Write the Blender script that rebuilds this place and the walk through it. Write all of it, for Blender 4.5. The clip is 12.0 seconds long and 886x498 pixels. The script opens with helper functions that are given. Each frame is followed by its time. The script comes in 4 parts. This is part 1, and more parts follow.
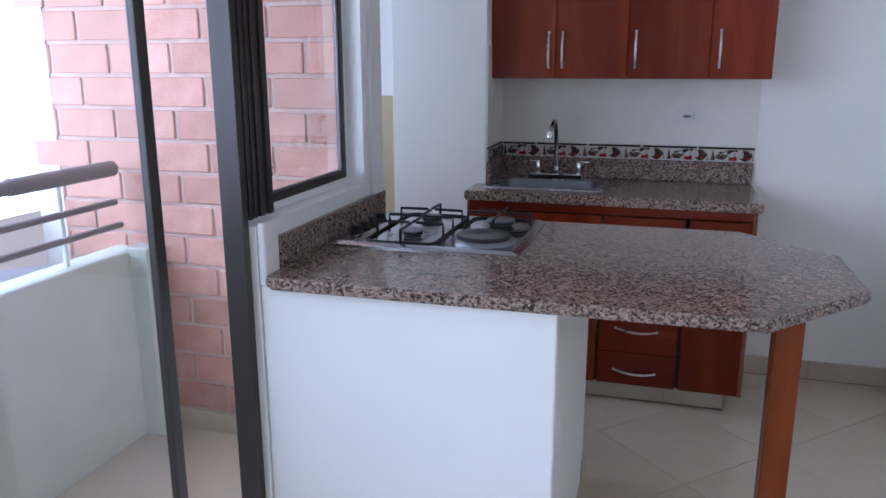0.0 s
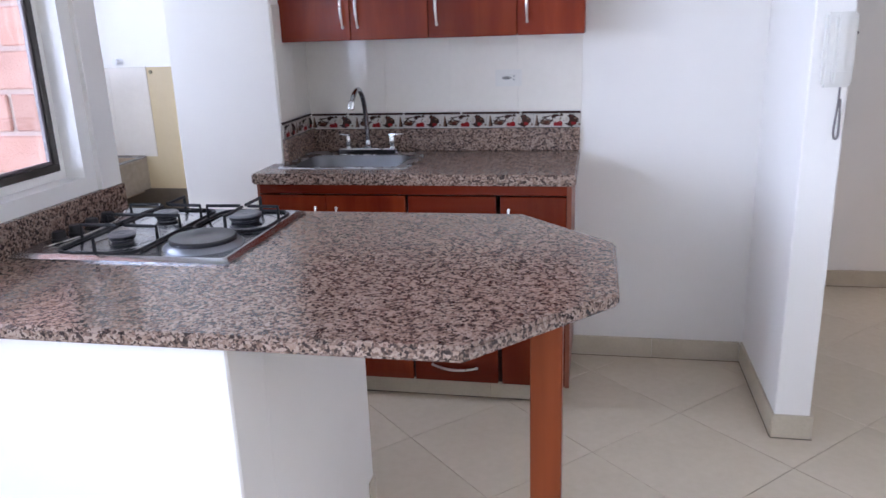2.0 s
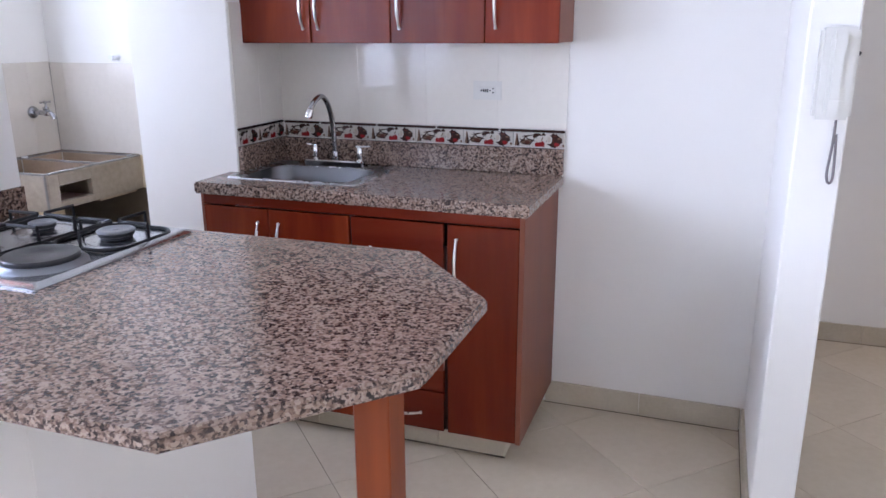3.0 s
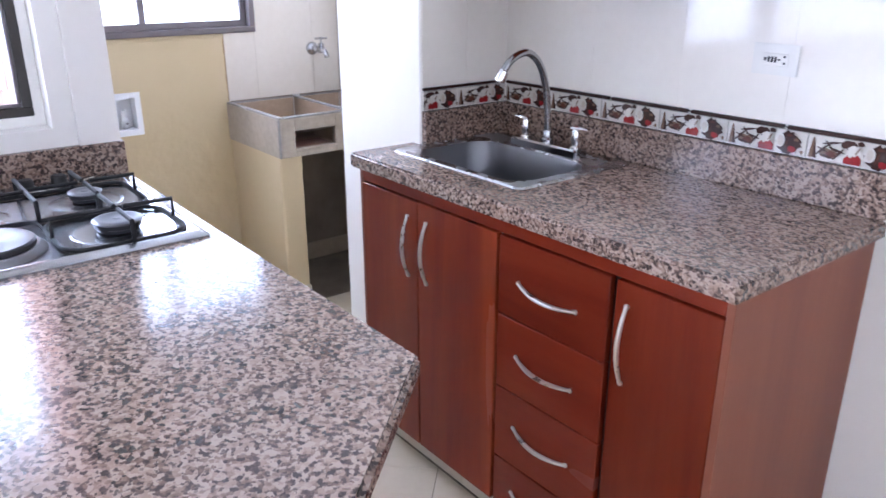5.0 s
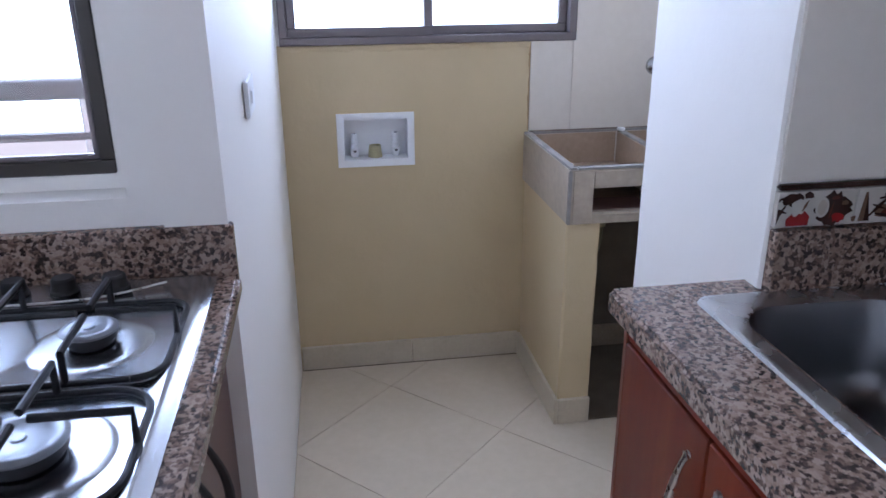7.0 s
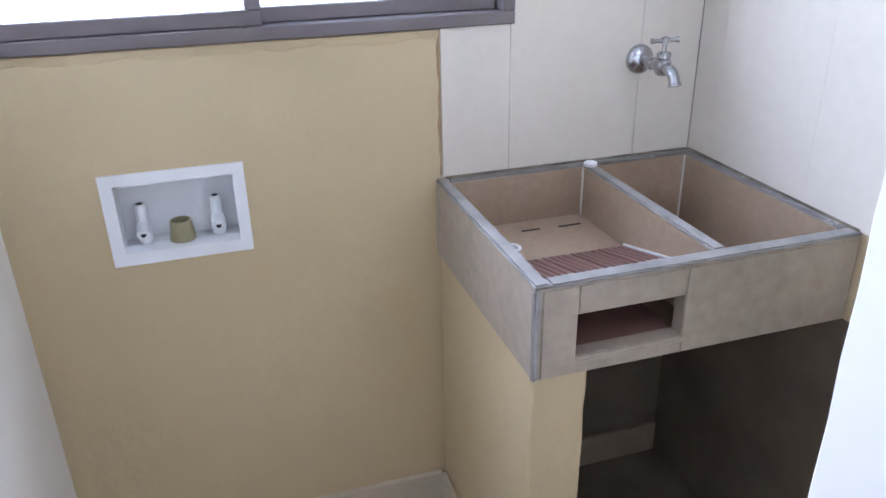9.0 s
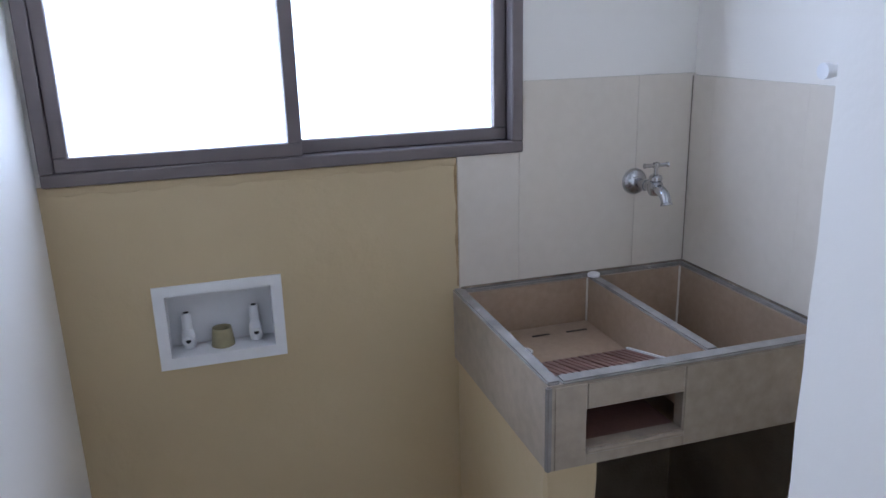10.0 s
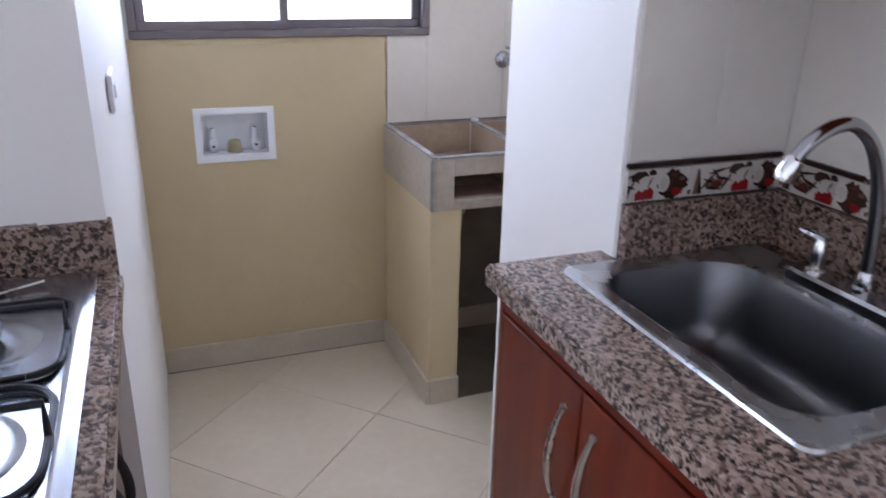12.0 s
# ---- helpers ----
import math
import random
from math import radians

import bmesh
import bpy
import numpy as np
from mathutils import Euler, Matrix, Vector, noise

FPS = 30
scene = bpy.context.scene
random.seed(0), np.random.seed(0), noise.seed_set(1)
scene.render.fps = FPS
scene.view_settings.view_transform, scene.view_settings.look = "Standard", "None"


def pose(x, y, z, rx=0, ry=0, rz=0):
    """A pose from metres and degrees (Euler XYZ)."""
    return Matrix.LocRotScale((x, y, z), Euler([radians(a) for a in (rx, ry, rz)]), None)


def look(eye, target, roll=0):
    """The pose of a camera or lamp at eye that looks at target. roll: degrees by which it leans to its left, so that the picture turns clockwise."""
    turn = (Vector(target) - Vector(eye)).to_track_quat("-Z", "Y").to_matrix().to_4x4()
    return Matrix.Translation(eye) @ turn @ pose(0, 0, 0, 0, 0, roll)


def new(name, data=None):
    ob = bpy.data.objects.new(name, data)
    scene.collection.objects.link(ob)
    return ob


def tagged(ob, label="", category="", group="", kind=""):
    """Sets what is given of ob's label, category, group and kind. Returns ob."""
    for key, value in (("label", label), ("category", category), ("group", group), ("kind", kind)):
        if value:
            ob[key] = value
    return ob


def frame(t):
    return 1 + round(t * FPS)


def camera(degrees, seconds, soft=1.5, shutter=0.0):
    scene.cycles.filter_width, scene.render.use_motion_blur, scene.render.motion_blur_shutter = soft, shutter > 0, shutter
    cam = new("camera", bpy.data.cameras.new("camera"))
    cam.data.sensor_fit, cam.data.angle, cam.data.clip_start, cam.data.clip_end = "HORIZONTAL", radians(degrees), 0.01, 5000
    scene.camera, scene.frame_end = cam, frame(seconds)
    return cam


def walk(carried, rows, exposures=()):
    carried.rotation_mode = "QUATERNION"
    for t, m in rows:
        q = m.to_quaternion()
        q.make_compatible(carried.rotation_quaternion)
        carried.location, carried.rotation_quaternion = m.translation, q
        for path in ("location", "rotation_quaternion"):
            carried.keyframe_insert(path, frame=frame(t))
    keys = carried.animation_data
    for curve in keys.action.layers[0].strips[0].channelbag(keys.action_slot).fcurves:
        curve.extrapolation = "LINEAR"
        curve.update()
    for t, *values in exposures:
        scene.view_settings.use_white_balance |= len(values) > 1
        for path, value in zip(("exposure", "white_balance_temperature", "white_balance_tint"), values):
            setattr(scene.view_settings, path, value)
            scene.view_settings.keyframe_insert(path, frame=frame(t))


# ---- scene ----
cam = camera(60.5, 12.0, shutter=0.12)
PATH = [
    (0, (0.262, 0.382, 1.425), (-0.285, 2.246, 0.95), -0.1),
    (0.5, (0.417, 0.401, 1.413), (-0.055, 2.291, 0.962), -0.7),
    (1, (0.457, 0.53, 1.412), (0.238, 2.439, 0.858), -3.9),
    (1.5, (0.491, 0.705, 1.41), (0.461, 2.62, 0.833), -5.3),
    (2, (0.697, 0.888, 1.412), (0.311, 2.766, 0.842), -2.0),
    (2.5, (0.898, 1.078, 1.408), (0.345, 2.921, 0.863), -2.2),
    (2.7, (1.005, 1.177, 1.405), (0.441, 3.017, 0.861), -0.9),
    (4.3, (1.318, 2.048, 1.383), (0.083, 3.472, 0.716), -0.6),
    (4.5, (1.29, 2.192, 1.385), (0.028, 3.575, 0.683), 1.5),
    (5, (1.226, 2.402, 1.378), (-0.248, 3.562, 0.683), 0.0),
    (5.5, (1.154, 2.647, 1.382), (-0.588, 3.372, 0.719), 2.7),
    (6, (0.985, 2.841, 1.36), (-0.804, 3.382, 0.648), 1.3),
    (6.5, (0.721, 2.98, 1.378), (-1.123, 3.392, 0.724), 1.8),
    (6.7, (0.608, 3.015, 1.367), (-1.243, 3.319, 0.674), 0.0),
    (8.3, (-0.339, 3.248, 1.331), (-2.13, 3.615, 0.521), -0.4),
    (8.5, (-0.431, 3.248, 1.326), (-2.176, 3.693, 0.456), -0.6),
    (9, (-0.62, 3.321, 1.332), (-2.357, 3.85, 0.493), -1.2),
    (9.5, (-0.639, 3.339, 1.349), (-2.371, 3.961, 0.567), -2.1),
    (10, (-0.493, 3.255, 1.373), (-2.332, 3.808, 0.815), -1.6),
    (10.5, (-0.307, 3.198, 1.382), (-2.143, 3.746, 0.808), 3.3),
    (11, (0.002, 3.209, 1.374), (-1.872, 3.547, 0.763), 2.7),
    (11.5, (0.238, 3.137, 1.371), (-1.644, 3.446, 0.772), 1.1),
    (12, (0.48, 3.004, 1.357), (-1.263, 3.674, 0.641), 1.2),
]
walk(cam, [(t, look(eye, target, roll)) for t, eye, target, roll in PATH],
     [(0, -0.45, 6000, 30.0), (0.5, -0.21, 6140, 31.0), (1.0, -0.03, 6200, 30.0), (1.5, 0.25, 6400, 31.0), (2.0, 0.36, 6420, 32.0), (2.5, 0.4, 6420, 33.0),
      (4.5, 1.06, 6440, 33.0), (5.0, 1.13, 6280, 33.0), (5.5, 0.76, 5940, 32.0), (6.5, 0.26, 5910, 32.0), (8.5, 0.49, 6160, 27.0), (9.0, 0.8, 6140, 29.0),
      (9.5, 0.69, 6110, 26.0), (10.0, -0.23, 6160, 28.0), (10.5, -0.05, 6010, 29.0), (11, -0.48, 5760, 28.0), (11.5, -0.06, 6190, 31.0), (12, 0.42, 6360, 33.0)])

# ---- light ----
world = bpy.data.worlds.new("sky")
scene.world = world
world.use_nodes = True
wn = world.node_tree
sky = wn.nodes.new("ShaderNodeTexSky")
sky.sky_type, sky.sun_disc = "NISHITA", False
sky.sun_elevation, sky.sun_rotation = radians(58), radians(65)
wn.links.new(sky.outputs[0], wn.nodes["Background"].inputs[0])
wn.nodes["Background"].inputs[1].default_value = 0.15
sun = new("sun", bpy.data.lights.new("sun", "SUN"))
sun.data.energy, sun.data.angle, sun.data.color = 5.0, radians(0.5), (1.0, 0.95, 0.88)
sun.matrix_world = look((20, 9.3, 35), (0, 0, 0))


def opening_light(name, eye, target, width, height, watts):
    """Sky light standing in an opening; in the hallway, added fill."""
    lamp = new(name, bpy.data.lights.new(name, "AREA"))
    lamp.data.shape, lamp.data.size, lamp.data.size_y = "RECTANGLE", width, height
    lamp.data.energy, lamp.data.color = watts, (0.60, 0.80, 1.0)
    lamp.matrix_world = look(eye, target)


opening_light("balcony_sky", (-2.16, 0.35, 1.60), (0, 0.35, 1.60), 5.9, 1.5, 220.0)
# fill lamp added out of view to brighten the hallway
opening_light("hall_fill", (3.54, 4.61, 1.5), (0, 4.61, 1.5), 0.6, 1.0, 2.0)
opening_light("laundry_sky", (-2.075, 3.42, 1.55), (0, 3.42, 1.55), 0.92, 0.85, 11.5)


# ---- materials ----
def nodes(name):
    m = bpy.data.materials.new(name)
    m.use_nodes = True
    t = m.node_tree
    return m, t, t.nodes["Principled BSDF"]


def coords(t, scale=(1, 1, 1)):
    tc = t.nodes.new("ShaderNodeTexCoord")
    mp = t.nodes.new("ShaderNodeMapping")
    mp.inputs["Scale"].default_value = scale
    t.links.new(tc.outputs["Object"], mp.inputs["Vector"])
    return mp.outputs["Vector"]


def noise_tex(t, vec, scale, detail=4.0, rough=0.55, distortion=0.0):
    n = t.nodes.new("ShaderNodeTexNoise")
    n.inputs["Scale"].default_value = scale
    n.inputs["Detail"].default_value = detail
    n.inputs["Roughness"].default_value = rough
    n.inputs["Distortion"].default_value = distortion
    t.links.new(vec, n.inputs["Vector"])
    return n


def ramp(t, fac, stops, constant=False):
    r = t.nodes.new("ShaderNodeValToRGB")
    if constant:
        r.color_ramp.interpolation = "CONSTANT"
    el = r.color_ramp.elements
    while len(el) < len(stops):
        el.new(0.5)
    for e, (p, c) in zip(el, stops):
        e.position, e.color = p, (*c, 1)
    t.links.new(fac, r.inputs["Fac"])
    return r.outputs["Color"]


def blend(t, fac, a, b, kind="MIX"):
    x = t.nodes.new("ShaderNodeMix")
    x.data_type, x.blend_type = "RGBA", kind
    for val, sock in ((fac, x.inputs[0]), (a, x.inputs[6]), (b, x.inputs[7])):
        if isinstance(val, bpy.types.NodeSocket):
            t.links.new(val, sock)
        elif isinstance(val, tuple):
            sock.default_value = (*val, 1)
        else:
            sock.default_value = val
    return x.outputs[2]


def bump(t, b, height, strength, dist=0.01):
    n = t.nodes.new("ShaderNodeBump")
    n.inputs["Strength"].default_value = strength
    n.inputs["Distance"].default_value = dist
    t.links.new(height, n.inputs["Height"])
    t.links.new(n.outputs["Normal"], b.inputs["Normal"])


def vary_rough(t, b, fac, lo, hi):
    n = t.nodes.new("ShaderNodeMapRange")
    n.inputs["To Min"].default_value, n.inputs["To Max"].default_value = lo, hi
    t.links.new(fac, n.inputs["Value"])
    t.links.new(n.outputs["Result"], b.inputs["Roughness"])


def painted(name, col, dark, rough=0.6, scale=1.3, bumps=0.12, spec=0.4, wave=0.0):
    """Rolled paint: broad uneven tone, fine roller stipple."""
    m, t, b = nodes(name)
    v = coords(t)
    big, fine = noise_tex(t, v, scale, 5), noise_tex(t, v, 160, 3)
    c = blend(t, ramp(t, big.outputs["Fac"], [(0.35, (0, 0, 0)), (0.7, (1, 1, 1))]), dark, col)
    t.links.new(c, b.inputs["Base Color"])
    vary_rough(t, b, big.outputs["Fac"], rough - 0.06, rough + 0.08)
    b.inputs["Specular IOR Level"].default_value = spec
    h = fine.outputs["Fac"]
    if wave:
        slow = noise_tex(t, v, 9, 3)
        add = t.nodes.new("ShaderNodeMath")
        add.operation = "MULTIPLY_ADD"
        add.inputs[1].default_value = wave
        t.links.new(slow.outputs["Fac"], add.inputs[0])
        t.links.new(h, add.inputs[2])
        h = add.outputs[0]
    bump(t, b, h, bumps, 0.004)
    return m


def plain(name, col, rough=0.4, metal=0.0, wear=0.12, scale=30.0, spec=0.5):
    """Small fittings: one colour with slight grime and uneven gloss."""
    m, t, b = nodes(name)
    n = noise_tex(t, coords(t), scale, 4)
    d = tuple(x * (1 - wear * 2) for x in col)
    t.links.new(blend(t, n.outputs["Fac"], d, col), b.inputs["Base Color"])
    b.inputs["Metallic"].default_value = metal
    b.inputs["Specular IOR Level"].default_value = spec
    vary_rough(t, b, n.outputs["Fac"], max(0.03, rough - 0.06), rough + 0.08)
    return m


def granite(name):
    """Pink-beige ground with irregular black, brown and pale grains."""
    m, t, b = nodes(name)
    v = coords(t)

    def shifted(off):
        mp = t.nodes.new("ShaderNodeMapping")
        mp.inputs["Location"].default_value = off
        t.links.new(v, mp.inputs["Vector"])
        return mp.outputs["Vector"]

    def cells(off, scale):
        warp = noise_tex(t, shifted(off), scale * 1.1, 2)
        mv = t.nodes.new("ShaderNodeVectorMath")
        mv.operation = "MULTIPLY_ADD"
        t.links.new(warp.outputs["Color"], mv.inputs[0])
        mv.inputs[1].default_value = (0.9 / scale,) * 3
        t.links.new(v, mv.inputs[2])
        n = t.nodes.new("ShaderNodeTexVoronoi")
        n.inputs["Scale"].default_value = scale
        t.links.new(mv.outputs[0], n.inputs["Vector"])
        sep = t.nodes.new("ShaderNodeSeparateColor")
        t.links.new(n.outputs["Color"], sep.inputs[0])
        return sep.outputs[0]

    ground = noise_tex(t, shifted((5, 2, 1)), 90, 3)
    mix = t.nodes.new("ShaderNodeMath")
    mix.operation = "MULTIPLY_ADD"
    t.links.new(ground.outputs["Fac"], mix.inputs[0])
    mix.inputs[1].default_value = 0.9
    t.links.new(cells((3, 1, 7), 168), mix.inputs[2])
    half = t.nodes.new("ShaderNodeMath")
    half.operation = "MULTIPLY"
    half.inputs[1].default_value = 0.55
    t.links.new(mix.outputs[0], half.inputs[0])
    c = ramp(t, half.outputs[0], [(0.29, (0.026, 0.017, 0.014)), (0.36, (0.10, 0.060, 0.045)), (0.44, (0.195, 0.120, 0.086)), (0.51, (0.285, 0.184, 0.136)), (0.62, (0.325, 0.22, 0.168)), (0.70, (0.385, 0.276, 0.218))])
    fleck = cells((9, 4, 3), 250)
    c = blend(t, ramp(t, fleck, [(0.84, (0, 0, 0)), (0.9, (0.8, 0.8, 0.8))]), c, (0.03, 0.02, 0.018))
    cloud = noise_tex(t, v, 5, 3)
    c = blend(t, ramp(t, cloud.outputs["Fac"], [(0.3, (0, 0, 0)), (0.7, (0.15, 0.15, 0.15))]), c, (0.22, 0.16, 0.14))
    t.links.new(c, b.inputs["Base Color"])
    vary_rough(t, b, ground.outputs["Fac"], 0.09, 0.19)
    return m


def wood(name, dark, mid, light, rough=0.3, axis=2, fine=1.0):
    """Varnished veneer: broad soft figure along the grain, faint fine pores."""
    m, t, b = nodes(name)
    oi = t.nodes.new("ShaderNodeObjectInfo")
    sc = [5.0, 5.0, 5.0]
    sc[axis] = 0.5
    v = coords(t, tuple(sc))
    sh = t.nodes.new("ShaderNodeVectorMath")
    sh.operation = "ADD"
    jump = t.nodes.new("ShaderNodeMath")
    jump.operation = "MULTIPLY"
    jump.inputs[1].default_value = 37.0
    t.links.new(oi.outputs["Random"], jump.inputs[0])
    t.links.new(v, sh.inputs[0])
    t.links.new(jump.outputs[0], sh.inputs[1])
    n1, n2 = noise_tex(t, sh.outputs[0], 1.2 * fine, 3, 0.5, 0.9), noise_tex(t, sh.outputs[0], 16 * fine, 2, 0.5)
    c = ramp(t, n1.outputs["Fac"], [(0.28, dark), (0.5, mid), (0.75, light)])
    c = blend(t, 0.10, c, ramp(t, n2.outputs["Fac"], [(0.3, dark), (0.7, light)]))
    hs = t.nodes.new("ShaderNodeHueSaturation")
    mr = t.nodes.new("ShaderNodeMapRange")
    mr.inputs["To Min"].default_value, mr.inputs["To Max"].default_value = 0.88, 1.14
    t.links.new(oi.outputs["Random"], mr.inputs["Value"])
    t.links.new(mr.outputs["Result"], hs.inputs["Value"])
    t.links.new(c, hs.inputs["Color"])
    t.links.new(hs.outputs["Color"], b.inputs["Base Color"])
    b.inputs["Specular IOR Level"].default_value = 0.24
    vary_rough(t, b, n1.outputs["Fac"], rough - 0.05, rough + 0.06)
    return m


def piece_mat(name, col, dark, rough, spread=0.08, scale=3.0, spec=0.5, bumps=0.0):
    """Tiles and bricks: mottled, each piece a little lighter or darker."""
    m, t, b = nodes(name)
    v = coords(t)
    n1, n2 = noise_tex(t, v, scale, 5), noise_tex(t, v, scale * 14, 3)
    f = blend(t, 0.35, n1.outputs["Fac"], n2.outputs["Fac"])
    c = ramp(t, f, [(0.35, dark), (0.65, col)])
    oi = t.nodes.new("ShaderNodeObjectInfo")
    mr = t.nodes.new("ShaderNodeMapRange")
    mr.inputs["To Min"].default_value, mr.inputs["To Max"].default_value = 1 - spread, 1 + spread
    t.links.new(oi.outputs["Random"], mr.inputs["Value"])
    hs = t.nodes.new("ShaderNodeHueSaturation")
    t.links.new(mr.outputs["Result"], hs.inputs["Value"])
    t.links.new(c, hs.inputs["Color"])
    t.links.new(hs.outputs["Color"], b.inputs["Base Color"])
    b.inputs["Specular IOR Level"].default_value = spec
    vary_rough(t, b, n1.outputs["Fac"], max(0.03, rough - 0.05), rough + 0.07)
    if bumps:
        bump(t, b, n2.outputs["Fac"], bumps, 0.004)
    return m


def steel(name, col, rough, axis, stretch=60.0):
    m, t, b = nodes(name)
    sc = [stretch, stretch, stretch]
    sc[axis] = 1.5
    n = noise_tex(t, coords(t, tuple(sc)), 14, 3)
    cloud = noise_tex(t, coords(t), 9, 4)
    t.links.new(blend(t, cloud.outputs["Fac"], tuple(x * 0.8 for x in col), col), b.inputs["Base Color"])
    b.inputs["Metallic"].default_value = 1.0
    vary_rough(t, b, n.outputs["Fac"], rough - 0.04, rough + 0.05)
    return m


def glass(name):
    m, t, b = nodes(name)
    b.inputs["Base Color"].default_value = (0.96, 0.98, 0.97, 1)
    b.inputs["Roughness"].default_value = 0.0
    b.inputs["Transmission Weight"].default_value = 1.0
    b.inputs["IOR"].default_value = 1.45
    return m


WALL = painted("white_wall_paint", (0.885, 0.848, 0.787), (0.86, 0.822, 0.76), bumps=0.06, wave=8.0)
CEIL = painted("ceiling_paint", (0.78, 0.765, 0.74), (0.74, 0.725, 0.70), 0.8)
CREAM = painted("cream_paint", (0.63, 0.495, 0.305), (0.57, 0.44, 0.26), 0.5, 1.8, 0.16, wave=8.0)
PAINTEDGE = painted("browned_paint_edge", (0.50, 0.345, 0.19), (0.36, 0.235, 0.12), 0.6, 20, 0.3)
# dark brown that stands in for the shade under the laundry basin
UNDERSHADE = painted("under_basin_shade", (0.185, 0.14, 0.098), (0.115, 0.086, 0.06), 0.9, 6, 0.5)
BALC = painted("balcony_render", (0.70, 0.71, 0.62), (0.58, 0.60, 0.51), 0.8, 2.5, 0.4)
GROUT = painted("grout", (0.40, 0.335, 0.265), (0.20, 0.165, 0.125), 0.85, 5, 0.4)
GRIMESHADOW = painted("grimy_joint_and_shadow", (0.30, 0.24, 0.175), (0.09, 0.07, 0.05), 0.9, 9, 0.3)
MORTAR = painted("mortar", (0.70, 0.52, 0.45), (0.58, 0.42, 0.36), 0.9, 14, 0.7)
FTILE = piece_mat("floor_tile_glaze", (0.67, 0.565, 0.425), (0.60, 0.50, 0.37), 0.14, 0.03, 2.2)
SKIRT = piece_mat("skirting_tile_glaze", (0.60, 0.515, 0.39), (0.51, 0.43, 0.315), 0.36, 0.04, 7)
WTILE = piece_mat("wall_tile_glaze", (0.82, 0.765, 0.675), (0.78, 0.725, 0.635), 0.08, 0.008, 3)
LTILE = piece_mat("laundry_tile_glaze", (0.76, 0.685, 0.59), (0.71, 0.635, 0.54), 0.16, 0.02, 3)
BRICK = piece_mat("fired_brick", (0.74, 0.42, 0.335), (0.60, 0.31, 0.235), 0.85, 0.16, 9, 0.2, 0.6)
# skirting glaze darkened to carry the basin's shade in its colour
SHADESKIRT = piece_mat("shaded_skirting_tile", (0.34, 0.265, 0.185), (0.22, 0.165, 0.11), 0.6, 0.05, 9)
TUBT = piece_mat("basin_tile_glaze", (0.44, 0.36, 0.28), (0.28, 0.225, 0.17), 0.3, 0.08, 2.6)
TUBIN = piece_mat("basin_inner_tile", (0.45, 0.325, 0.23), (0.35, 0.245, 0.165), 0.3, 0.06, 5)
RIBS = piece_mat("washboard_tile", (0.22, 0.11, 0.09), (0.14, 0.068, 0.055), 0.35, 0.1, 12)
TRIM = plain("grey_edge_trim", (0.43, 0.40, 0.375), 0.24, 0.0, 0.3, 18)
GRAN = granite("speckled_granite")
CHERRY = wood("cherry_front", (0.13, 0.013, 0.005), (0.185, 0.022, 0.007), (0.27, 0.043, 0.012), 0.25)
CHERRYX = wood("cherry_rail", (0.13, 0.013, 0.005), (0.17, 0.019, 0.007), (0.21, 0.028, 0.010), 0.25, 0)
PANEL = wood("cabinet_side_laminate", (0.17, 0.05, 0.028), (0.215, 0.068, 0.038), (0.26, 0.09, 0.05), 0.4)
LEGW = wood("leg_wood", (0.20, 0.036, 0.010), (0.27, 0.055, 0.014), (0.33, 0.078, 0.022), 0.33)
BROWN = wood("brown_laminate", (0.10, 0.05, 0.04), (0.15, 0.075, 0.06), (0.19, 0.10, 0.08), 0.4)
CARC = plain("cabinet_dark_gap", (0.05, 0.012, 0.008), 0.6)
STEEL = steel("brushed_steel", (0.54, 0.55, 0.57), 0.22, 1)
# same steel as the rim, darkened to put the bowl's shade into colour
BOWL = plain("shaded_sink_steel", (0.20, 0.20, 0.205), 0.30, 1.0, 0.1, 7)
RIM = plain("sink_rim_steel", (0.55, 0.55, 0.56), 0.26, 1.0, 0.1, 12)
CHROME = plain("chrome", (0.48, 0.48, 0.49), 0.1, 1.0, 0.05)
SATIN = plain("satin_handle_metal", (0.66, 0.62, 0.56), 0.28, 1.0, 0.05)
GALV = plain("worn_tap_metal", (0.60, 0.60, 0.62), 0.2, 1.0, 0.2, 60)
BLACK = plain("black_enamel", (0.011, 0.011, 0.012), 0.38, 0.0, 0.1, spec=0.3)
RUBBER = plain("black_plastic", (0.02, 0.018, 0.018), 0.5)
PLATE = plain("cast_iron_plate", (0.042, 0.042, 0.046), 0.28, 0.5, 0.05, 9)
ALU = plain("bronze_aluminium", (0.055, 0.045, 0.037), 0.36, 0.25, 0.15, 12)
ALUG = plain("grey_aluminium", (0.215, 0.18, 0.178), 0.42, 0.4, 0.15, 12)
PVC = plain("white_plastic", (0.87, 0.87, 0.87), 0.35, 0.0, 0.04)
IVORY = plain("ivory_plastic", (0.74, 0.71, 0.64), 0.4, 0.0, 0.05)
OLDPVC = plain("stained_pipe", (0.45, 0.39, 0.22), 0.5, 0.0, 0.2)
DECW = plain("border_tile_white", (0.64, 0.59, 0.52), 0.15, 0.0, 0.04)
DECD = plain("border_print_brown", (0.055, 0.022, 0.016), 0.15, 0.0, 0.2, 90)
DECM = plain("border_print_tan", (0.22, 0.12, 0.075), 0.15, 0.0, 0.2, 90)
DECB = plain("border_print_brick", (0.13, 0.035, 0.022), 0.15, 0.0, 0.2, 90)
DECI = plain("border_print_ivory", (0.58, 0.50, 0.41), 0.15, 0.0, 0.1, 90)
DARKPVC = plain("old_drain_pipe", (0.17, 0.14, 0.075), 0.5, 0.0, 0.25)
DECR = plain("border_print_red", (0.33, 0.018, 0.018), 0.15, 0.0, 0.15, 90)
RAIL = plain("rail_paint", (0.24, 0.22, 0.22), 0.4, 0.2, 0.1)
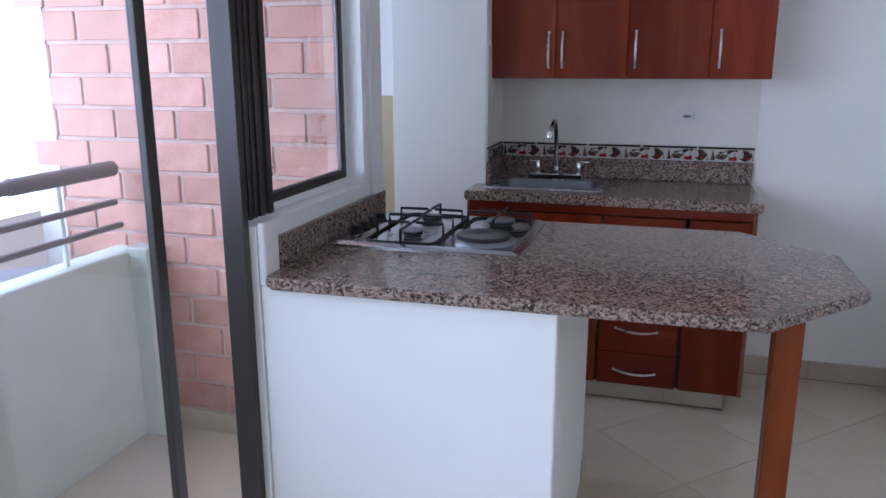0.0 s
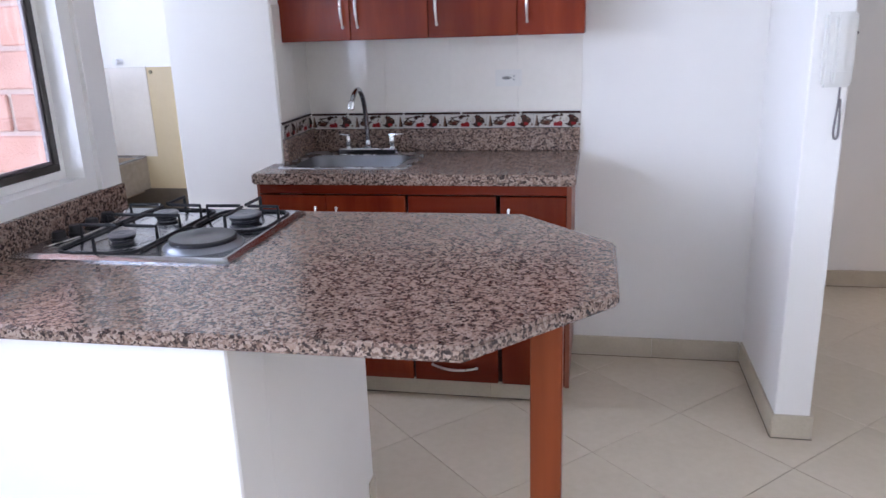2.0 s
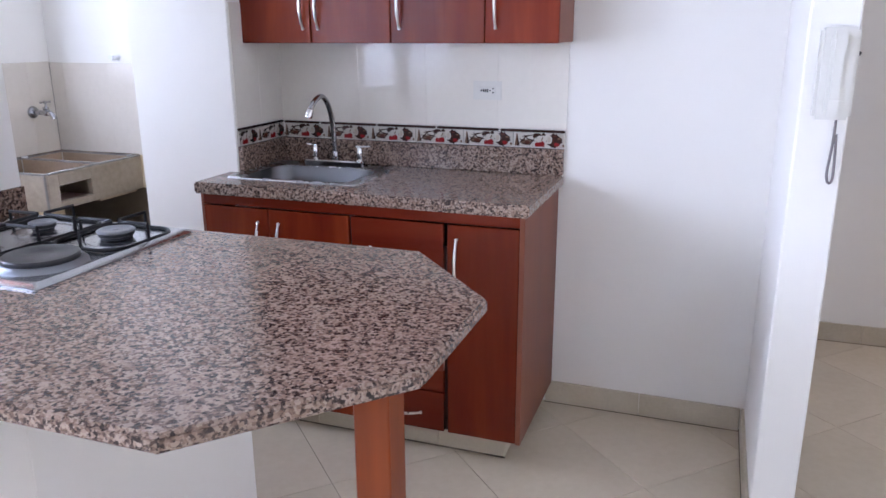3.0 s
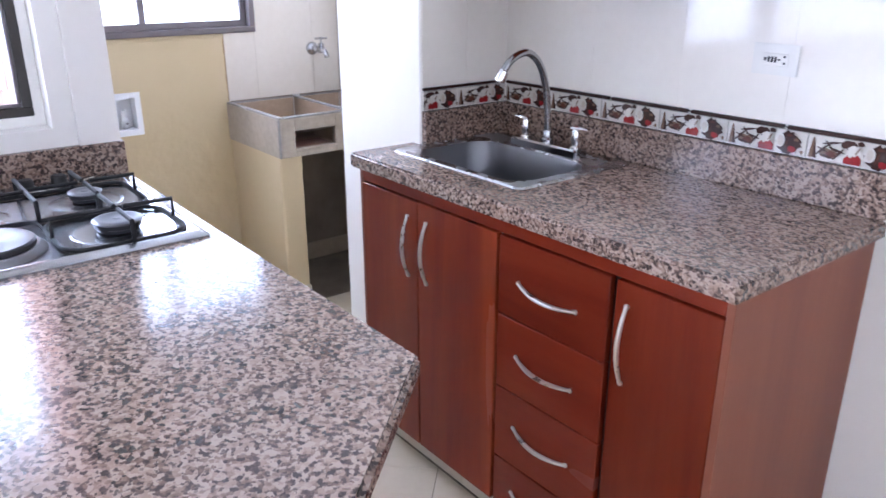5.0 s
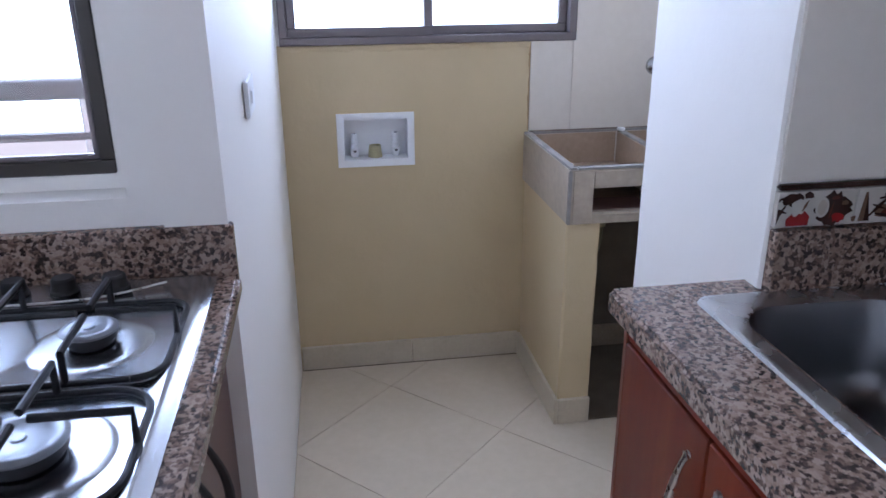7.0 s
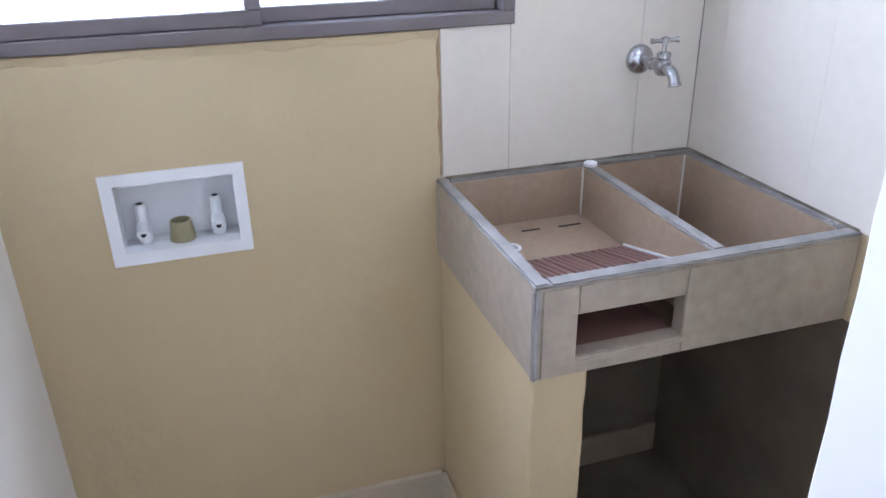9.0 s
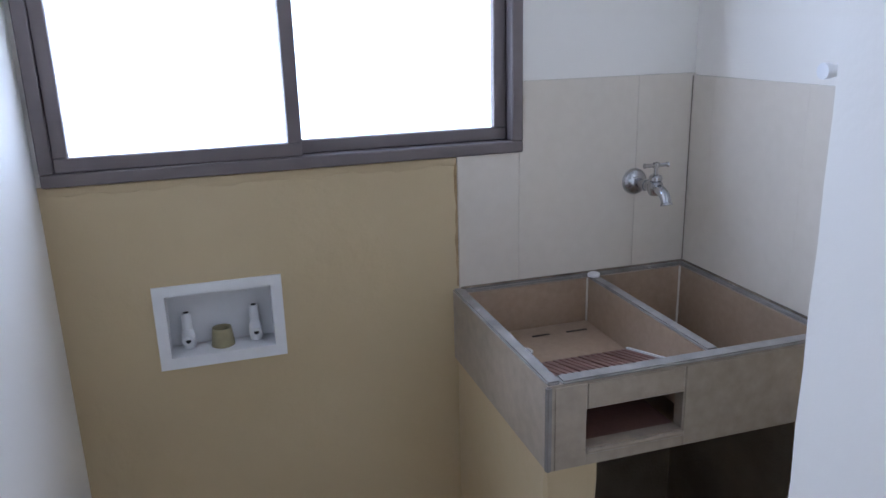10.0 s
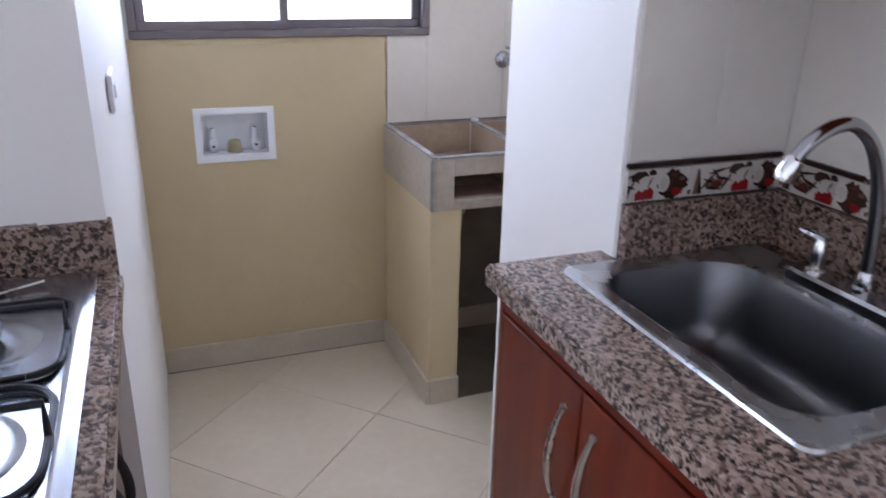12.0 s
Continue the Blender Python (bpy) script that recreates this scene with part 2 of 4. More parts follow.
BRIGHT = plain("bright_chrome", (0.86, 0.85, 0.83), 0.14, 1.0, 0.03, 40)
CAPS = plain("burner_cap_alloy", (0.30, 0.31, 0.33), 0.36, 0.9, 0.1, 50)
GLASS = glass("window_glass")
EARTH = painted("pale_concrete_ground", (0.46, 0.45, 0.42), (0.38, 0.37, 0.35), 0.9, 0.05, 0.0)
ROOF = painted("pale_blue_roof_sheet", (0.42, 0.48, 0.58), (0.34, 0.40, 0.50), 0.6, 0.3, 0.0)

# ---- mesh helpers ----
ORG = {}


def block(x0, x1, y0, y1, z0, z1, bev=0.0, seg=1):
    bm = bmesh.new()
    bmesh.ops.create_cube(bm, size=1)
    for v in bm.verts:
        v.co = ((x0 + x1) / 2 + v.co.x * (x1 - x0), (y0 + y1) / 2 + v.co.y * (y1 - y0), (z0 + z1) / 2 + v.co.z * (z1 - z0))
    if bev:
        bmesh.ops.bevel(bm, geom=bm.edges[:], offset=bev, segments=seg, affect="EDGES")
    return bm


def join(*bms):
    out = bmesh.new()
    for b in bms:
        tmp = bpy.data.meshes.new("tmp")
        b.to_mesh(tmp)
        b.free()
        out.from_mesh(tmp)
        bpy.data.meshes.remove(tmp)
    return out


def loft(rings, cap0=True, cap1=True, closed=True):
    """Skins rings of equally many points."""
    bm = bmesh.new()
    vs = [[bm.verts.new(p) for p in r] for r in rings]
    n = len(vs[0])
    for a, b in zip(vs, vs[1:]):
        for i in range(n if closed else n - 1):
            j = (i + 1) % n
            bm.faces.new((a[i], a[j], b[j], b[i]))
    if cap0:
        bm.faces.new(vs[0][::-1])
    if cap1:
        bm.faces.new(vs[-1])
    bmesh.ops.recalc_face_normals(bm, faces=bm.faces[:])
    return bm


def tube(path, r, seg=8):
    pts = [Vector(p) for p in path]
    rings, prev = [], None
    for i, p in enumerate(pts):
        d = (pts[min(i + 1, len(pts) - 1)] - pts[max(i - 1, 0)]).normalized()
        if prev is None:
            u = d.orthogonal().normalized()
        else:
            u = (prev - d * prev.dot(d)).normalized()
        prev, w = u, d.cross(u)
        rr = r[i] if isinstance(r, (list, tuple)) else r
        rings.append([p + rr * (math.cos(a) * u + math.sin(a) * w) for a in (2 * math.pi * k / seg for k in range(seg))])
    return loft(rings)


def smooth_path(ctrl, n=8, closed=False):
    """A Catmull-Rom curve through the points."""
    c = [Vector(p) for p in ctrl]
    out = []
    k = len(c)
    for i in range(k if closed else k - 1):
        p0, p1, p2, p3 = (c[(i + j) % k] if closed else c[min(max(i + j, 0), k - 1)] for j in (-1, 0, 1, 2))
        for s in range(n):
            t = s / n
            out.append(0.5 * (2 * p1 + (p2 - p0) * t + (2 * p0 - 5 * p1 + 4 * p2 - p3) * t * t + (3 * p1 - p0 - 3 * p2 + p3) * t ** 3))
    out.append(c[0] if closed else c[-1])
    return out


def lathe(profile, centre, axis="z", seg=24):
    """profile: pairs of radius and height along the axis."""
    rings = []
    for r, h in profile:
        ring = []
        for k in range(seg):
            a = 2 * math.pi * k / seg
            u, v = max(r, 1e-4) * math.cos(a), max(r, 1e-4) * math.sin(a)
            ring.append(Vector(centre) + Vector({"z": (u, v, h), "x": (h, u, v), "y": (u, h, v)}[axis]))
        rings.append(ring)
    return loft(rings)


def rrect(x0, x1, y0, y1, r, z, n=6):
    out = []
    for cx, cy, a0 in ((x1 - r, y1 - r, 0), (x0 + r, y1 - r, 90), (x0 + r, y0 + r, 180), (x1 - r, y0 + r, 270)):
        for k in range(n + 1):
            a = radians(a0 + 90 * k / n)
            out.append((cx + r * math.cos(a), cy + r * math.sin(a), z))
    return out


def slab_wall(axis, f0, f1, u0, u1, z0, z1, holes=()):
    """A wall between f0 and f1 on the axis, from u0 to u1 along it, with openings (ua, ub, za, zb) right through."""
    us = sorted({u0, u1, *(v for h in holes for v in h[:2] if u0 < v < u1)})
    zs = sorted({z0, z1, *(v for h in holes for v in h[2:] if z0 < v < z1)})
    solid = lambda i, j: (0 <= i < len(us) - 1 and 0 <= j < len(zs) - 1 and not any(
        h[0] <= us[i] + 1e-6 and us[i + 1] <= h[1] + 1e-6 and h[2] <= zs[j] + 1e-6 and zs[j + 1] <= h[3] + 1e-6 for h in holes))
    bm = bmesh.new()
    seen = {}

    def vert(f, u, z):
        k = (round(f, 5), round(u, 5), round(z, 5))
        if k not in seen:
            seen[k] = bm.verts.new((f, u, z) if axis == "x" else (u, f, z))
        return seen[k]

    for i in range(len(us) - 1):
        for j in range(len(zs) - 1):
            if not solid(i, j):
                continue
            a, b, c, d = us[i], us[i + 1], zs[j], zs[j + 1]
            for f in (f0, f1):
                bm.faces.new([vert(f, *p) for p in ((a, c), (b, c), (b, d), (a, d))])
            for di, dj, p, q in ((-1, 0, (a, c), (a, d)), (1, 0, (b, c), (b, d)), (0, -1, (a, c), (b, c)), (0, 1, (a, d), (b, d))):
                if not solid(i + di, j + dj):
                    bm.faces.new([vert(f0, *p), vert(f0, *q), vert(f1, *q), vert(f1, *p)])
    bmesh.ops.recalc_face_normals(bm, faces=bm.faces[:])
    return bm


def mesh_from(name, bm, materials, smooth=True):
    me = bpy.data.meshes.new(name)
    bm.to_mesh(me)
    bm.free()
    for m in materials if isinstance(materials, (list, tuple)) else (materials,):
        me.materials.append(m)
    if smooth:
        me.shade_smooth()
        me.set_sharp_from_angle(angle=radians(35))
    return me


def part(name, bm, material, parent, label="", smooth=True):
    org = ORG[parent.name]
    bmesh.ops.translate(bm, vec=-org, verts=bm.verts[:])
    ob = new(name, mesh_from(name, bm, material, smooth))
    ob.parent = parent
    ORG[ob.name] = org
    return tagged(ob, label=label)


def thing(name, base, label, category, group="", kind=""):
    ob = new(name)
    ob.empty_display_size = 0.1
    ob.location = base
    ORG[ob.name] = Vector(base)
    return tagged(ob, label, category, group, kind)


def single(name, bm, material, label, category, kind="", group="", smooth=True):
    ob = new(name, mesh_from(name, bm, material, smooth))
    ORG[ob.name] = Vector((0, 0, 0))
    return tagged(ob, label, category, group, kind)


def structure(name, bm, material, label, category="wall"):
    return single(name, bm, material, label, category, "structure", smooth=False)


def plaster_post(x0, x1, y0, y1, z0, z1, seed, chip=0.003):
    """Plastered pillar or pier with slightly wavy, rubbed corners."""
    rng = random.Random(seed)
    rings, n = [], max(6, round((z1 - z0) / 0.05))
    for k in range(n + 1):
        z = z0 + (z1 - z0) * k / n
        ring = []
        for cx, cy, sx, sy, first in ((x0, y0, 1, 1, 0), (x1, y0, -1, 1, 1), (x1, y1, -1, -1, 0), (x0, y1, 1, -1, 1)):
            c, w = 0.003 + rng.random() * chip * 1.6, rng.random() * chip * 0.5
            pair = [(cx + sx * w, cy + sy * c, z), (cx + sx * c, cy + sy * w, z)]
            ring += pair[::-1] if first else pair
        rings.append(ring)
    return loft(rings)


# ---- the large structure ----
H = 2.36
SINK_Y, WIN_X, LEFT_Y, RIGHT_Y, BRICK_Y = 4.012, -2.0, 2.945, 4.312, 2.79

floor = structure("floor", block(-2.12, 3.6, -2.72, 5.16, -0.14, -0.003), GROUT, "cream ceramic floor tiles laid diagonally with thin grey joints", "floor")
ceiling = structure("ceiling", block(-2.12, 3.6, -2.72, 5.16, H, H + 0.12), CEIL, "plain white painted ceiling slab over the flat", "ceiling")
wall_sink = structure("wall_sink", slab_wall("y", SINK_Y, SINK_Y + 0.11, -0.508, 1.324, 0, H), WALL, "white painted kitchen wall with glazed tiles behind the sink")
pillar = structure("wall_pillar", plaster_post(-0.944, -0.508, 3.685, SINK_Y + 0.41, 0, H, 3, 0.0014), WALL, "white painted pillar between the kitchen and the laundry nook")
wall_laundry_side = structure("wall_laundry_side", slab_wall("y", RIGHT_Y, RIGHT_Y + 0.11, -2.12, -0.94, 0, H), WALL, "white laundry wall, cream below and tiled above the basin")
WINDOW = (2.955, 3.888, 1.115, 1.98)
wall_laundry = structure("wall_laundry", slab_wall("x", WIN_X - 0.12, WIN_X, LEFT_Y - 0.155, RIGHT_Y, 0, H, [WINDOW, (3.128, 3.346, 0.747, 0.886)]), WALL, "outer laundry wall with a wide aluminium window, cream paint below")
wall_middle = structure("wall_middle", loft([[(WIN_X, 2.825, z), (-0.705, 2.825, z), (-0.705, 2.918, z), (WIN_X, LEFT_Y, z)] for z in (0, H)]), WALL, "white painted wall between the laundry nook and the balcony")
DOOR = (-1.9, 2.048, 0, 2.1)
wall_window = structure("wall_window", slab_wall("x", -0.80, -0.72, -2.6, 2.825, 0, H, [DOOR, (2.048, 2.775, 1.025, 1.98)]), WALL, "white kitchen wall with a window and a balcony door opening")
wall_window_end = structure("wall_window_end", block(-0.80, -0.72, 2.825, 2.912, 0, H), WALL, "white painted end of the kitchen window wall")
wall_stub = structure("wall_stub", plaster_post(1.324, 1.438, 3.396, 5.04, 0, H, 5, 0.0012), WALL, "white painted partition end carrying the entry phone")
wall_hall = structure("wall_hall", block(1.324, 3.6, 5.04, 5.16, 0, H), WALL, "white painted end wall of the shaded hallway")
wall_right = structure("wall_right", block(2.25, 2.37, -2.6, 4.18, 0, H, 0.003), WALL, "white painted wall beside the hallway opening")
wall_recess = structure("wall_recess", slab_wall("x", 3.48, 3.6, 4.06, 5.04, 0, H, [(4.29, 4.93, 0.98, 2.02)]), WALL, "white wall with an added unseen window in the hallway recess")
wall_recess_side = structure("wall_recess_side", block(2.37, 3.6, 4.06, 4.18, 0, H), WALL, "plain white side wall of the hallway recess")
wall_back = structure("wall_back", block(-0.80, 2.37, -2.72, -2.6, 0, H), WALL, "plain white wall behind the living area")

part("reveal", join(block(-0.80, -0.779, 2.752, 2.7745, 1.0255, 1.9795), block(-0.80, -0.779, 2.186, 2.752, 1.0255, 1.05)), WALL, wall_window, "white plaster stop round the window")
part("plaster_post", block(-0.7195, -0.7005, 2.052, 2.128, 0.8695, 1.034, 0.003), WALL, wall_window, "rough white plaster end beside the upstand")

# cream dado paint in the laundry
part("cream_dado", slab_wall("x", WIN_X, WIN_X + 0.003, LEFT_Y, 3.742, 0, 1.115, [(3.128, 3.346, 0.747, 0.886)]), CREAM, wall_laundry, "cream painted lower wall")
# thin dark sheets below the basin, shade put into their colour
part("shade_patch", block(WIN_X, WIN_X + 0.003, 3.742, RIGHT_Y - 0.003, 0, 0.7), UNDERSHADE, wall_laundry, "dark patch painting the shade under the basin")
part("shade_patch", block(WIN_X + 0.003, -1.30, RIGHT_Y - 0.0065, RIGHT_Y - 0.003, 0, 0.66), UNDERSHADE, wall_laundry_side, "dark patch painting the shade under the basin")
part("shade_patch", block(WIN_X + 0.003, -1.524, 3.835, RIGHT_Y - 0.007, 0.0, 0.004), UNDERSHADE, floor, "dark floor patch painting the shade under the basin")
part("cream_dado", block(WIN_X, -0.94, RIGHT_Y - 0.003, RIGHT_Y, 0, 1.256), CREAM, wall_laundry_side, "cream painted lower wall")

# ---- balcony ----
balcony_floor = structure("balcony_floor", block(-1.76, -0.80, -2.6, BRICK_Y, -0.14, 0.002), FTILE, "pale tiled balcony floor", "floor")
balcony_ceiling = structure("balcony_ceiling", block(-1.76, -0.80, -2.6, 2.825, H, H + 0.12), CEIL, "white underside of the balcony above", "ceiling")
parapet = structure("parapet", block(-1.76, -1.64, -2.6, 2.785, 0, 0.745, 0.006), BALC, "low grey-white rendered balcony parapet", "parapet")
part("parapet_pier", block(-1.66, -1.56, 2.69, 2.785, 0, 0.76, 0.006), BALC, parapet, "rendered pier at the wall")
wall_balcony_end = structure("wall_balcony_end", block(-1.76, -0.80, -2.72, -2.6, 0, H), BALC, "plain rendered wall closing the balcony")
wall_brick = structure("wall_brick", block(-2.12, -0.802, BRICK_Y + 0.008, 2.825, 0, H), MORTAR, "orange fired brick wall along the balcony")
part("baseboard", block(-1.56, -0.802, BRICK_Y - 0.012, BRICK_Y + 0.008, 0, 0.085, 0.003), SKIRT, wall_brick, "pale tile skirting")

railing = thing("balcony_railing", (-1.70, 1.0, 0.745), "dark painted metal tube railing on the balcony parapet", "railing")
part("handrail", tube([(-1.70, -2.55, 1.05), (-1.70, 2.70, 1.05)], 0.024, 12), RAIL, railing)
part("handrail_sleeve", tube([(-1.70, 2.25, 1.05), (-1.70, 2.72, 1.05)], 0.029, 12), RAIL, railing)
part("rail", tube([(-1.70, -2.55, 0.925), (-1.70, 2.72, 0.925)], 0.0125, 8), RAIL, railing)
part("rail", tube([(-1.70, -2.55, 0.835), (-1.70, 2.74, 0.835)], 0.0125, 8), RAIL, railing)
for y in (-1.9, -0.8, 0.3, 1.4, 2.45):
    part("post", tube([(-1.70, y, 0.74), (-1.70, y, 1.05)], 0.009, 8), PVC, railing)

building_below = structure("wall_storey_below", block(-2.12, 3.6, -2.72, 5.16, -6.0, -0.14), BALC, "plain rendered storeys under the flat", "wall")
ground = structure("ground", block(-400, 400, -400, 400, -6.2, -6.0), EARTH, "pale concrete ground far below the balcony", "ground")
shed = thing("low_roof", (-12, 9, -6), "pale blue sheet roof on a low building below", "building")
part("wall", block(-15, -9, 5, 14, -6, -3.6), BALC, shed)
part("roof", loft([[(-15.3, 4.7, -3.6), (-8.7, 4.7, -3.6), (-8.7, 4.7, -3.45), (-12, 4.7, -2.9), (-15.3, 4.7, -3.45)],
                   [(-15.3, 14.3, -3.6), (-8.7, 14.3, -3.6), (-8.7, 14.3, -3.45), (-12, 14.3, -2.9), (-15.3, 14.3, -3.45)]]), ROOF, shed, "blue sheet roof", False)


# ---- windows and the balcony door ----
def frame_bars(x0, x1, y0, y1, z0, z1, w):
    return [("frame_sill", block(x0, x1, y0, y1, z0, z0 + w, 0.002)), ("frame_head", block(x0, x1, y0, y1, z1 - w, z1, 0.002)),
            ("frame_jamb", block(x0, x1, y0, y0 + w, z0 + w, z1 - w, 0.002)), ("frame_jamb", block(x0, x1, y1 - w, y1, z0 + w, z1 - w, 0.002))]


def pane(parent, x, y0, y1, z0, z1):
    p = part("pane", block(x - 0.002, x + 0.002, y0, y1, z0, z1), GLASS, parent, "clear glass", False)
    p.visible_shadow = False


window_1 = thing("window_1", (-1.99, 3.42, 1.115), "grey-brown aluminium sliding laundry window with two clear panes", "window", kind="structure")
for n, b in frame_bars(-2.06, -1.985, WINDOW[0], WINDOW[1], WINDOW[2], WINDOW[3], 0.024):
    part(n, b, ALUG, window_1)
for x, ya, yb in ((-2.006, 2.979, 3.425), (-2.034, 3.398, 3.864)):
    sash = part("sash", join(*[b for _, b in frame_bars(x - 0.012, x + 0.012, ya, yb, 1.139, 1.956, 0.027)]), ALUG, window_1, "sliding sash frame")
    pane(sash, x, ya + 0.02, yb - 0.02, 1.16, 1.935)

window_2 = thing("window_2", (-0.79, 2.48, 1.035), "dark bronze aluminium kitchen window facing the balcony", "window", kind="structure")
for n, b in frame_bars(-0.799, -0.774, 2.186, 2.752, 1.05, 1.98, 0.022):
    part(n, b, ALU, window_2)
pane(window_2, -0.788, 2.206, 2.732, 1.07, 1.96)
part("window_frame_inner", join(*[b for _, b in frame_bars(-0.794, -0.779, 2.2085, 2.7295, 1.0725, 1.9575, 0.008)]), ALUG, window_2, "pale inner bead")
part("screw_hole", join(*[lathe([(0.004, 0), (0.004, 0.002)], (-0.7855, 2.262, z), "x", 10) for z in (1.128, 1.145)]), RUBBER, window_2)

door_1 = thing("door_1", (-0.79, 0.8, 0.0), "dark bronze aluminium sliding balcony door, one leaf slid open", "door", kind="structure")
part("mullion", join(block(-0.798, -0.750, 2.0485, 2.185, 1.036, 1.979, 0.002), block(-0.750, -0.743, 2.066, 2.082, 1.036, 1.979, 0.001), block(-0.750, -0.745, 2.096, 2.108, 1.036, 1.979, 0.001), block(-0.750, -0.743, 2.122, 2.146, 1.036, 1.979, 0.001), block(-0.750, -0.740, 2.160, 2.184, 1.036, 1.979, 0.001)), ALU, door_1, "wide fluted bronze mullion")
part("frame_jamb", block(-0.80, -0.738, 2.022, 2.048, 0, 2.1, 0.002), ALU, door_1)
part("frame_jamb", block(-0.80, -0.738, -1.9, -1.865, 0, 2.1, 0.002), ALU, door_1)
part("frame_head", block(-0.80, -0.738, -1.865, 2.022, 2.06, 2.1, 0.002), ALU, door_1)
part("track", join(block(-0.80, -0.738, -1.865, 2.022, 0.0025, 0.012, 0.001), block(-0.79, -0.784, -1.865, 2.022, 0.012, 0.02), block(-0.756, -0.75, -1.865, 2.022, 0.012, 0.02)), ALU, door_1)
for x, ya, yb in ((-0.787, 0.52, 1.764), (-0.755, -0.70, 0.56), (-0.787, -1.85, -0.66)):
    leaf = part("leaf", join(*[b for _, b in frame_bars(x - 0.011, x + 0.011, ya, yb, 0.022, 2.06, 0.034)]), ALU, door_1, "sliding leaf frame")
    pane(leaf, x, ya + 0.028, yb - 0.028, 0.05, 2.03)


# unseen window, added to give the hallway fill lamp an opening
added_window = thing("added_window", (3.54, 4.61, 0.98), "added unseen bronze aluminium window lighting the hallway recess", "window", kind="structure")
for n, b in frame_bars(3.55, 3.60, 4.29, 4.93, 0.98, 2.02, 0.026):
    part(n, b, ALU, added_window)
pane(added_window, 3.522, 4.292, 4.928, 0.982, 2.018)


# ---- skirting tiles ----
def skirt(parent, x0, x1, y0, y1, h=0.088, m=None):
    """A run of skirting tiles along the longer side."""
    along = 0 if x1 - x0 > y1 - y0 else 1
    a, b = ((x0, x1), (y0, y1))[along]
    n = max(1, round((b - a) / 0.45))
    for k in range(n):
        p, q = a + (b - a) * k / n + 0.0008, a + (b - a) * (k + 1) / n - 0.0008
        part("skirting_tile", block(p, q, y0, y1, 0, h, 0.002) if along == 0 else block(x0, x1, p, q, 0, h, 0.002), m or SKIRT, parent)
    for sx, sy in ((-1, 0), (1, 0)) if along else ((0, -1), (0, 1)):
        o = 0.0022
        part("joint_shadow_line", block(x0 + min(0, sx * o), x1 + max(0, sx * o), y0 + min(0, sy * o), y1 + max(0, sy * o), 0, 0.0025), GRIMESHADOW, parent, "grimy joint and painted shadow line along the floor")


skirt(wall_laundry, WIN_X, WIN_X + 0.015, LEFT_Y + 0.004, 3.725)
skirt(wall_laundry, WIN_X + 0.0035, WIN_X + 0.015, 3.836, 4.304, m=SHADESKIRT)
skirt(wall_sink, 0.60, 1.312, SINK_Y - 0.012, SINK_Y)
skirt(wall_stub, 1.314, 1.324, 3.396, SINK_Y)
skirt(wall_stub, 1.314, 1.448, 3.386, 3.396)
skirt(wall_stub, 1.438, 1.448, 3.396, 5.028)
skirt(wall_hall, 1.448, 3.48, 5.028, 5.04)
skirt(wall_right, 2.238, 2.25, -2.6, 4.18)
skirt(wall_right, 2.238, 2.37, 4.18, 4.192)
skirt(pillar, -0.952, -0.94, 3.685, RIGHT_Y)

# ---- wall tiles ----
def wall_tile_y(parent, x0, x1, z0, z1, y, m):
    part("wall_tile", block(x0 + 0.0001, x1 - 0.0001, y - 0.005, y, z0 + 0.0003, z1 - 0.0003, 0.0003), m, parent)


def wall_tile_x(parent, y0, y1, z0, z1, x, m):
    part("wall_tile", block(x, x + 0.006, y0 + 0.0004, y1 - 0.0004, z0 + 0.0004, z1 - 0.0004, 0.0006), m, parent)


for a, b in ((-0.508, -0.165), (-0.165, 0.112), (0.112, 0.387), (0.387, 0.642)):
    wall_tile_y(wall_sink, a, b, 1.058, 1.50, SINK_Y, WTILE)
for a, b in ((3.69, 3.85), (3.85, SINK_Y - 0.006)):
    wall_tile_x(pillar, a, b, 1.063, 1.50, -0.508, WTILE)
for a, b in ((3.742, 3.882), (3.882, 4.166), (4.166, RIGHT_Y - 0.003)):
    wall_tile_x(wall_laundry, a, b, 0.823, 1.115 if a < 3.8 else 1.263, WIN_X + 0.001, LTILE)
for a, b in ((-1.993, -1.915), (-1.915, -1.64), (-1.64, -1.44)):
    wall_tile_y(wall_laundry_side, a, b, 0.823, 1.258, RIGHT_Y - 0.003, LTILE)


# ---- handles ----
def bow_handle(parent, a, b, out, m=SATIN, r=0.0042):
    """An arched bar from a to b standing off along out."""
    a, b, out = Vector(a), Vector(b), Vector(out)
    pts = [a + (b - a) * (k / 14) + out * (0.004 + math.sin(math.pi * k / 14) ** 0.8) for k in range(15)]
    radii = [r * (1.25 if k in (0, 14) else 0.85 + 0.45 * math.sin(math.pi * k / 14)) for k in range(15)]
    posts = [tube([p, p + out * 0.25], r * 1.3, 8) for p in (a + (b - a) * 0.02, b - (b - a) * 0.02)]
    return part("handle", join(tube(pts, radii, 8), *posts), m, parent, "curved satin metal handle")


# ---- kitchen: sink unit ----
FY = 3.50
base_cabinet = thing("base_cabinet", (0.03, 3.75, 0.0), "cherry-red kitchen base cabinet with three doors and four drawers", "cabinet")
part("carcass", block(-0.535, 0.606, FY + 0.02, SINK_Y - 0.004, 0.087, 0.74), CARC, base_cabinet)
part("side_panel", block(0.606, 0.622, FY, SINK_Y - 0.004, 0.085, 0.86, 0.001), PANEL, base_cabinet, "plain brown laminate end panel")
part("side_panel", block(-0.545, -0.535, FY, 3.683, 0.085, 0.86, 0.001), PANEL, base_cabinet)
part("top_rail", block(-0.535, 0.606, FY + 0.002, FY + 0.02, 0.821, 0.86, 0.001), CHERRYX, base_cabinet)
